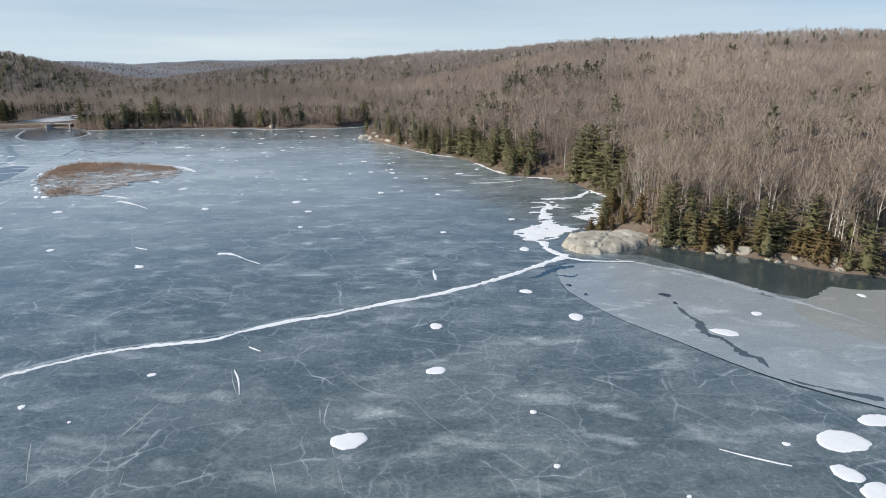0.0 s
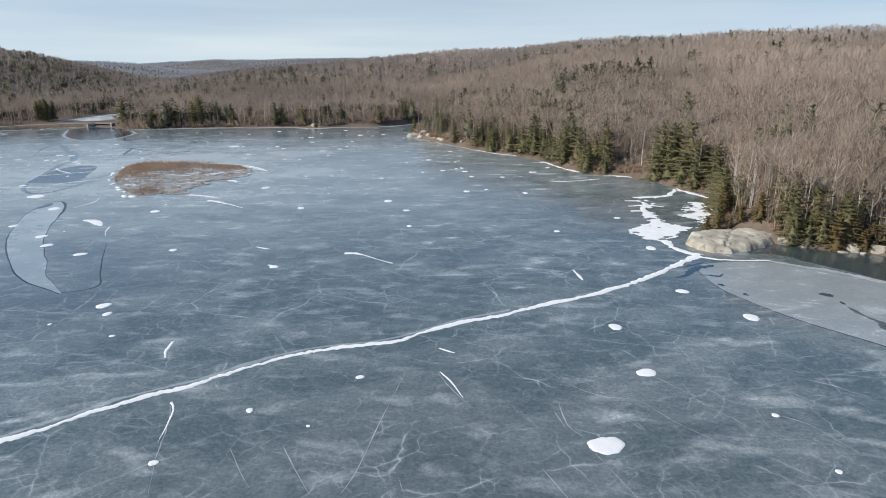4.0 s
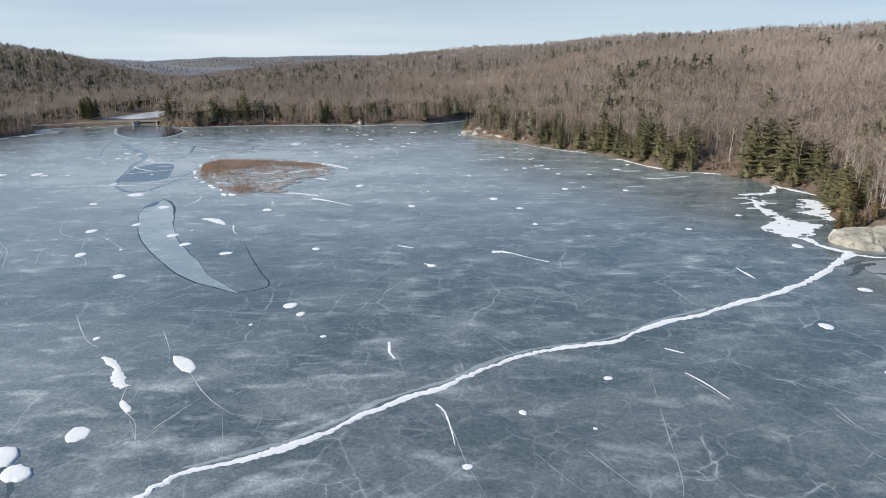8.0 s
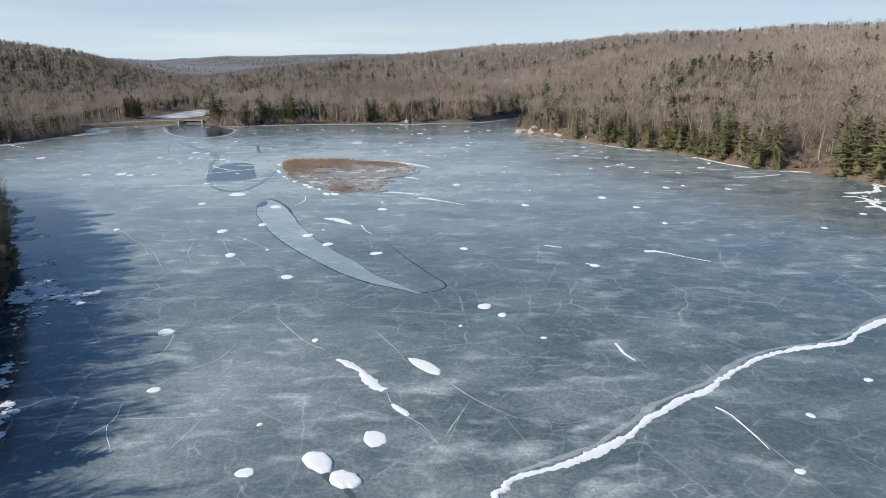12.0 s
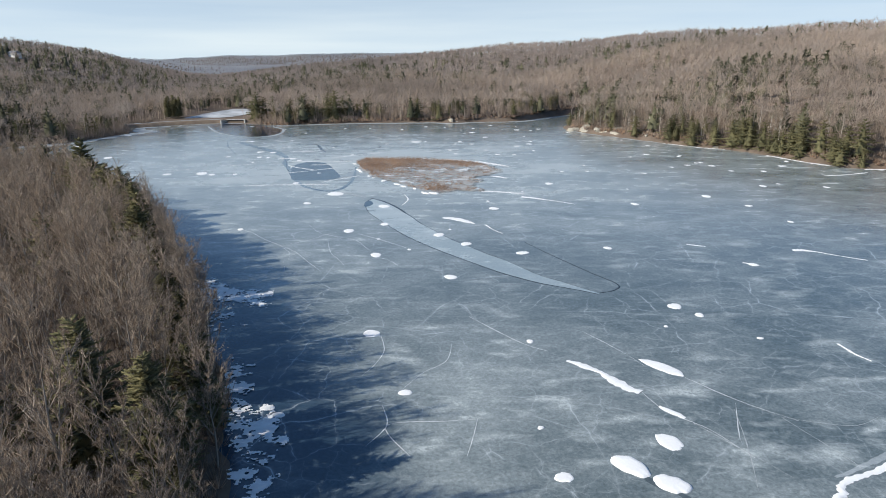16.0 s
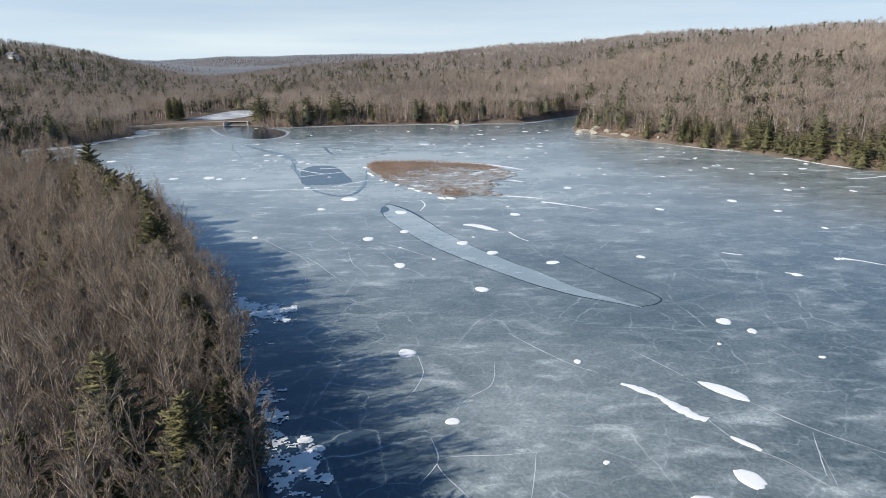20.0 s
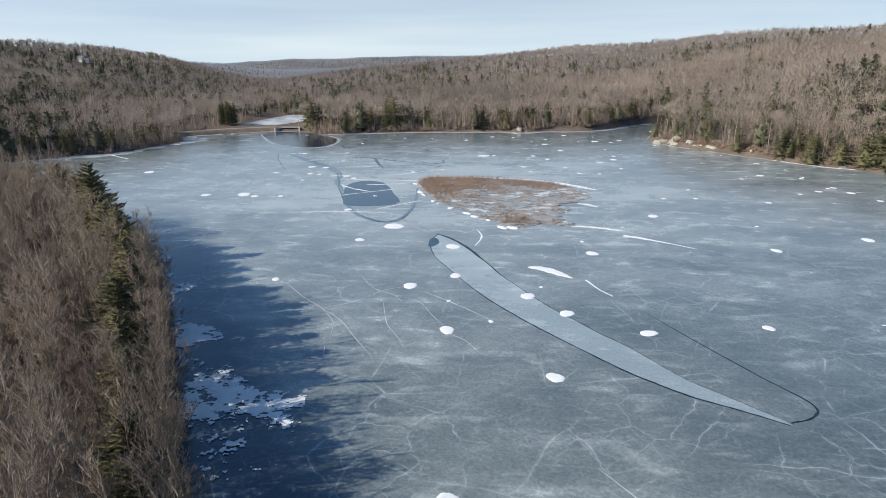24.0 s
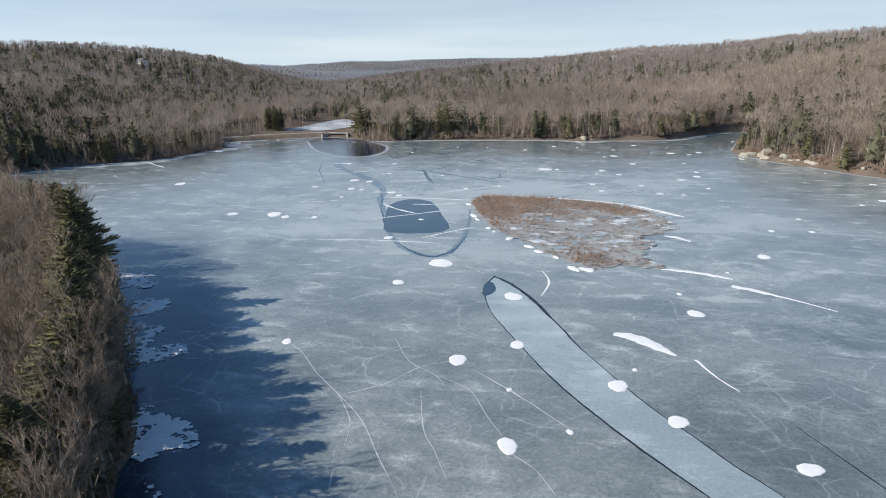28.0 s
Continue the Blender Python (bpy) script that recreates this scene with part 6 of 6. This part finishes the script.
spray("undergrowth", pts[:, 0], pts[:, 1], land_height(pts[:, 0], pts[:, 1]), rng.uniform(0.6, 2.1, len(pts)), 0.9, 15, 0.045, REED, rng, "russet leafless undergrowth along the waterline", "shrubs")

# ---- the dam, its spillway and the snowy field behind ----
dam_line = np.array([(-246, 318), (-240, 323.5), (-230, 333.5), (-216, 341), (-206, 345)])
bm = bmesh.new()
rows = []
line = smooth_line(dam_line, 6)
tan = unit(np.gradient(line, axis=0))
out = np.stack([tan[:, 1], -tan[:, 0]], 1)
for p, o in zip(line, out):
    rows.append([bm.verts.new((*(p + o * w), z)) for w, z in ((3.2, -0.6), (1.6, 0.7), (0.6, 1.5), (-0.4, 1.75), (-4.0, 1.8), (-5.5, 1.2), (-8, -0.5))])
for a, b in zip(rows, rows[1:]):
    for i in range(6):
        bm.faces.new((a[i], a[i + 1], b[i + 1], b[i]))
bmesh.ops.recalc_face_normals(bm, faces=bm.faces[:])
tagged(part("dam", bm, mottled("dry_grass_bank", (0.17, 0.125, 0.09), (0.26, 0.20, 0.145), 0.3, 0.95, 8.0, 0.5, 0.08), smooth=True), "low earth dam with dry brown grass", "dam", kind="structure")
strip("snowy_track", [(p[0] - o[0] * 2.2, p[1] - o[1] * 2.2) for p, o in zip(line[::3], out[::3])], (3, 3.4, 3.2, 3), 1.81, ICE_SHORE, "snow-covered track along the top of the dam", "track", kind="structure", rough=0.2, seed=190)
field = ice_plate("snowy_field", [(-229, 351), (-222, 353), (-213, 353), (-207, 356), (-203, 372), (-204, 400), (-212, 420), (-224, 424), (-229, 400), (-230, 372)], 0.05, mottled("patchy_field_snow", (0.30, 0.31, 0.32), (0.62, 0.64, 0.66), 0.12, 0.7, bump=0.4), "snow-covered clearing behind the dam", "snow", rough=0.8, seed=11)
field.location.z = 2.15


def slab(name, corners, z0, z1, material, parent=None, label=""):
    """An upright block on a four-cornered plan, with worn edges."""
    bm = bmesh.new()
    face = bm.faces.new([bm.verts.new((x, y, z0)) for x, y in corners])
    up = bmesh.ops.extrude_face_region(bm, geom=[face])
    bmesh.ops.translate(bm, verts=[v for v in up["geom"] if isinstance(v, bmesh.types.BMVert)], vec=(0, 0, z1 - z0))
    bmesh.ops.recalc_face_normals(bm, faces=bm.faces[:])
    bmesh.ops.bevel(bm, geom=bm.edges[:], offset=0.05, segments=1, affect="EDGES")
    return part(name, bm, material, parent, label)


spillway = tagged(new("spillway"), "concrete dam spillway with two wing walls and a footbridge", "spillway")
slab("wing_wall", [(-206.2, 340.4), (-205.4, 340.2), (-203.6, 346.6), (-204.4, 346.8)], -0.5, 1.7, CONCRETE, spillway)
slab("wing_wall", [(-193.4, 340.6), (-192.6, 340.4), (-194.4, 346.2), (-195.2, 346.4)], -0.5, 1.9, CONCRETE, spillway)
slab("bridge_deck", [(-204.6, 344.6), (-194.6, 344.2), (-194.4, 347.0), (-204.4, 347.4)], 1.5, 1.8, CONCRETE, spillway)
slab("weir", [(-203.6, 346.2), (-195.2, 345.8), (-195.1, 346.6), (-203.5, 347.0)], -0.5, 0.25, CONCRETE, spillway)
# near-black wall put in for the shaded opening under the bridge
slab("gate_wall", [(-203.8, 349.4), (-194.8, 349.0), (-194.8, 349.5), (-203.8, 349.9)], -0.5, 1.45, CRACK, spillway, "dark wall in place of the shaded opening under the bridge")

# ---- house on the western hill ----
HX, HY = HOUSE
hz = float(land_height(np.array([HX]), np.array([HY]))[0])
house = tagged(new("house"), "small white house on the wooded hill", "house")
house.matrix_world = pose(HX, HY, hz, 0, 0, -28)
house.scale = (0.7, 0.7, 0.6)
WHITE = mottled("white_boards", (0.74, 0.73, 0.71), (0.82, 0.81, 0.79), 0.4, 0.7)
SHINGLE = mottled("grey_shingles", (0.20, 0.20, 0.21), (0.28, 0.28, 0.29), 0.6, 0.8)
GLASS = Mat("window_glass", 0.05, 0.6).colour((0.03, 0.04, 0.05)).m
slab("wall", [(-8, -4.5), (8, -4.5), (8, 4.5), (-8, 4.5)], -2, 6.6, WHITE, house)
bm = bmesh.new()
ridge = [bm.verts.new(p) for p in ((-8.6, -5.2, 6.3), (8.6, -5.2, 6.3), (8.6, 5.2, 6.3), (-8.6, 5.2, 6.3), (-8.6, 0, 9.8), (8.6, 0, 9.8))]
for f in ((0, 1, 5, 4), (2, 3, 4, 5), (1, 2, 5), (3, 0, 4), (0, 3, 2, 1)):
    bm.faces.new([ridge[i] for i in f])
part("roof", bm, SHINGLE, house)
for wx in (-6, -2, 2, 6):
    slab("window", [(wx - 0.6, -4.62), (wx + 0.6, -4.62), (wx + 0.6, -4.5), (wx - 0.6, -4.5)], 3.6, 5.2, GLASS, house)
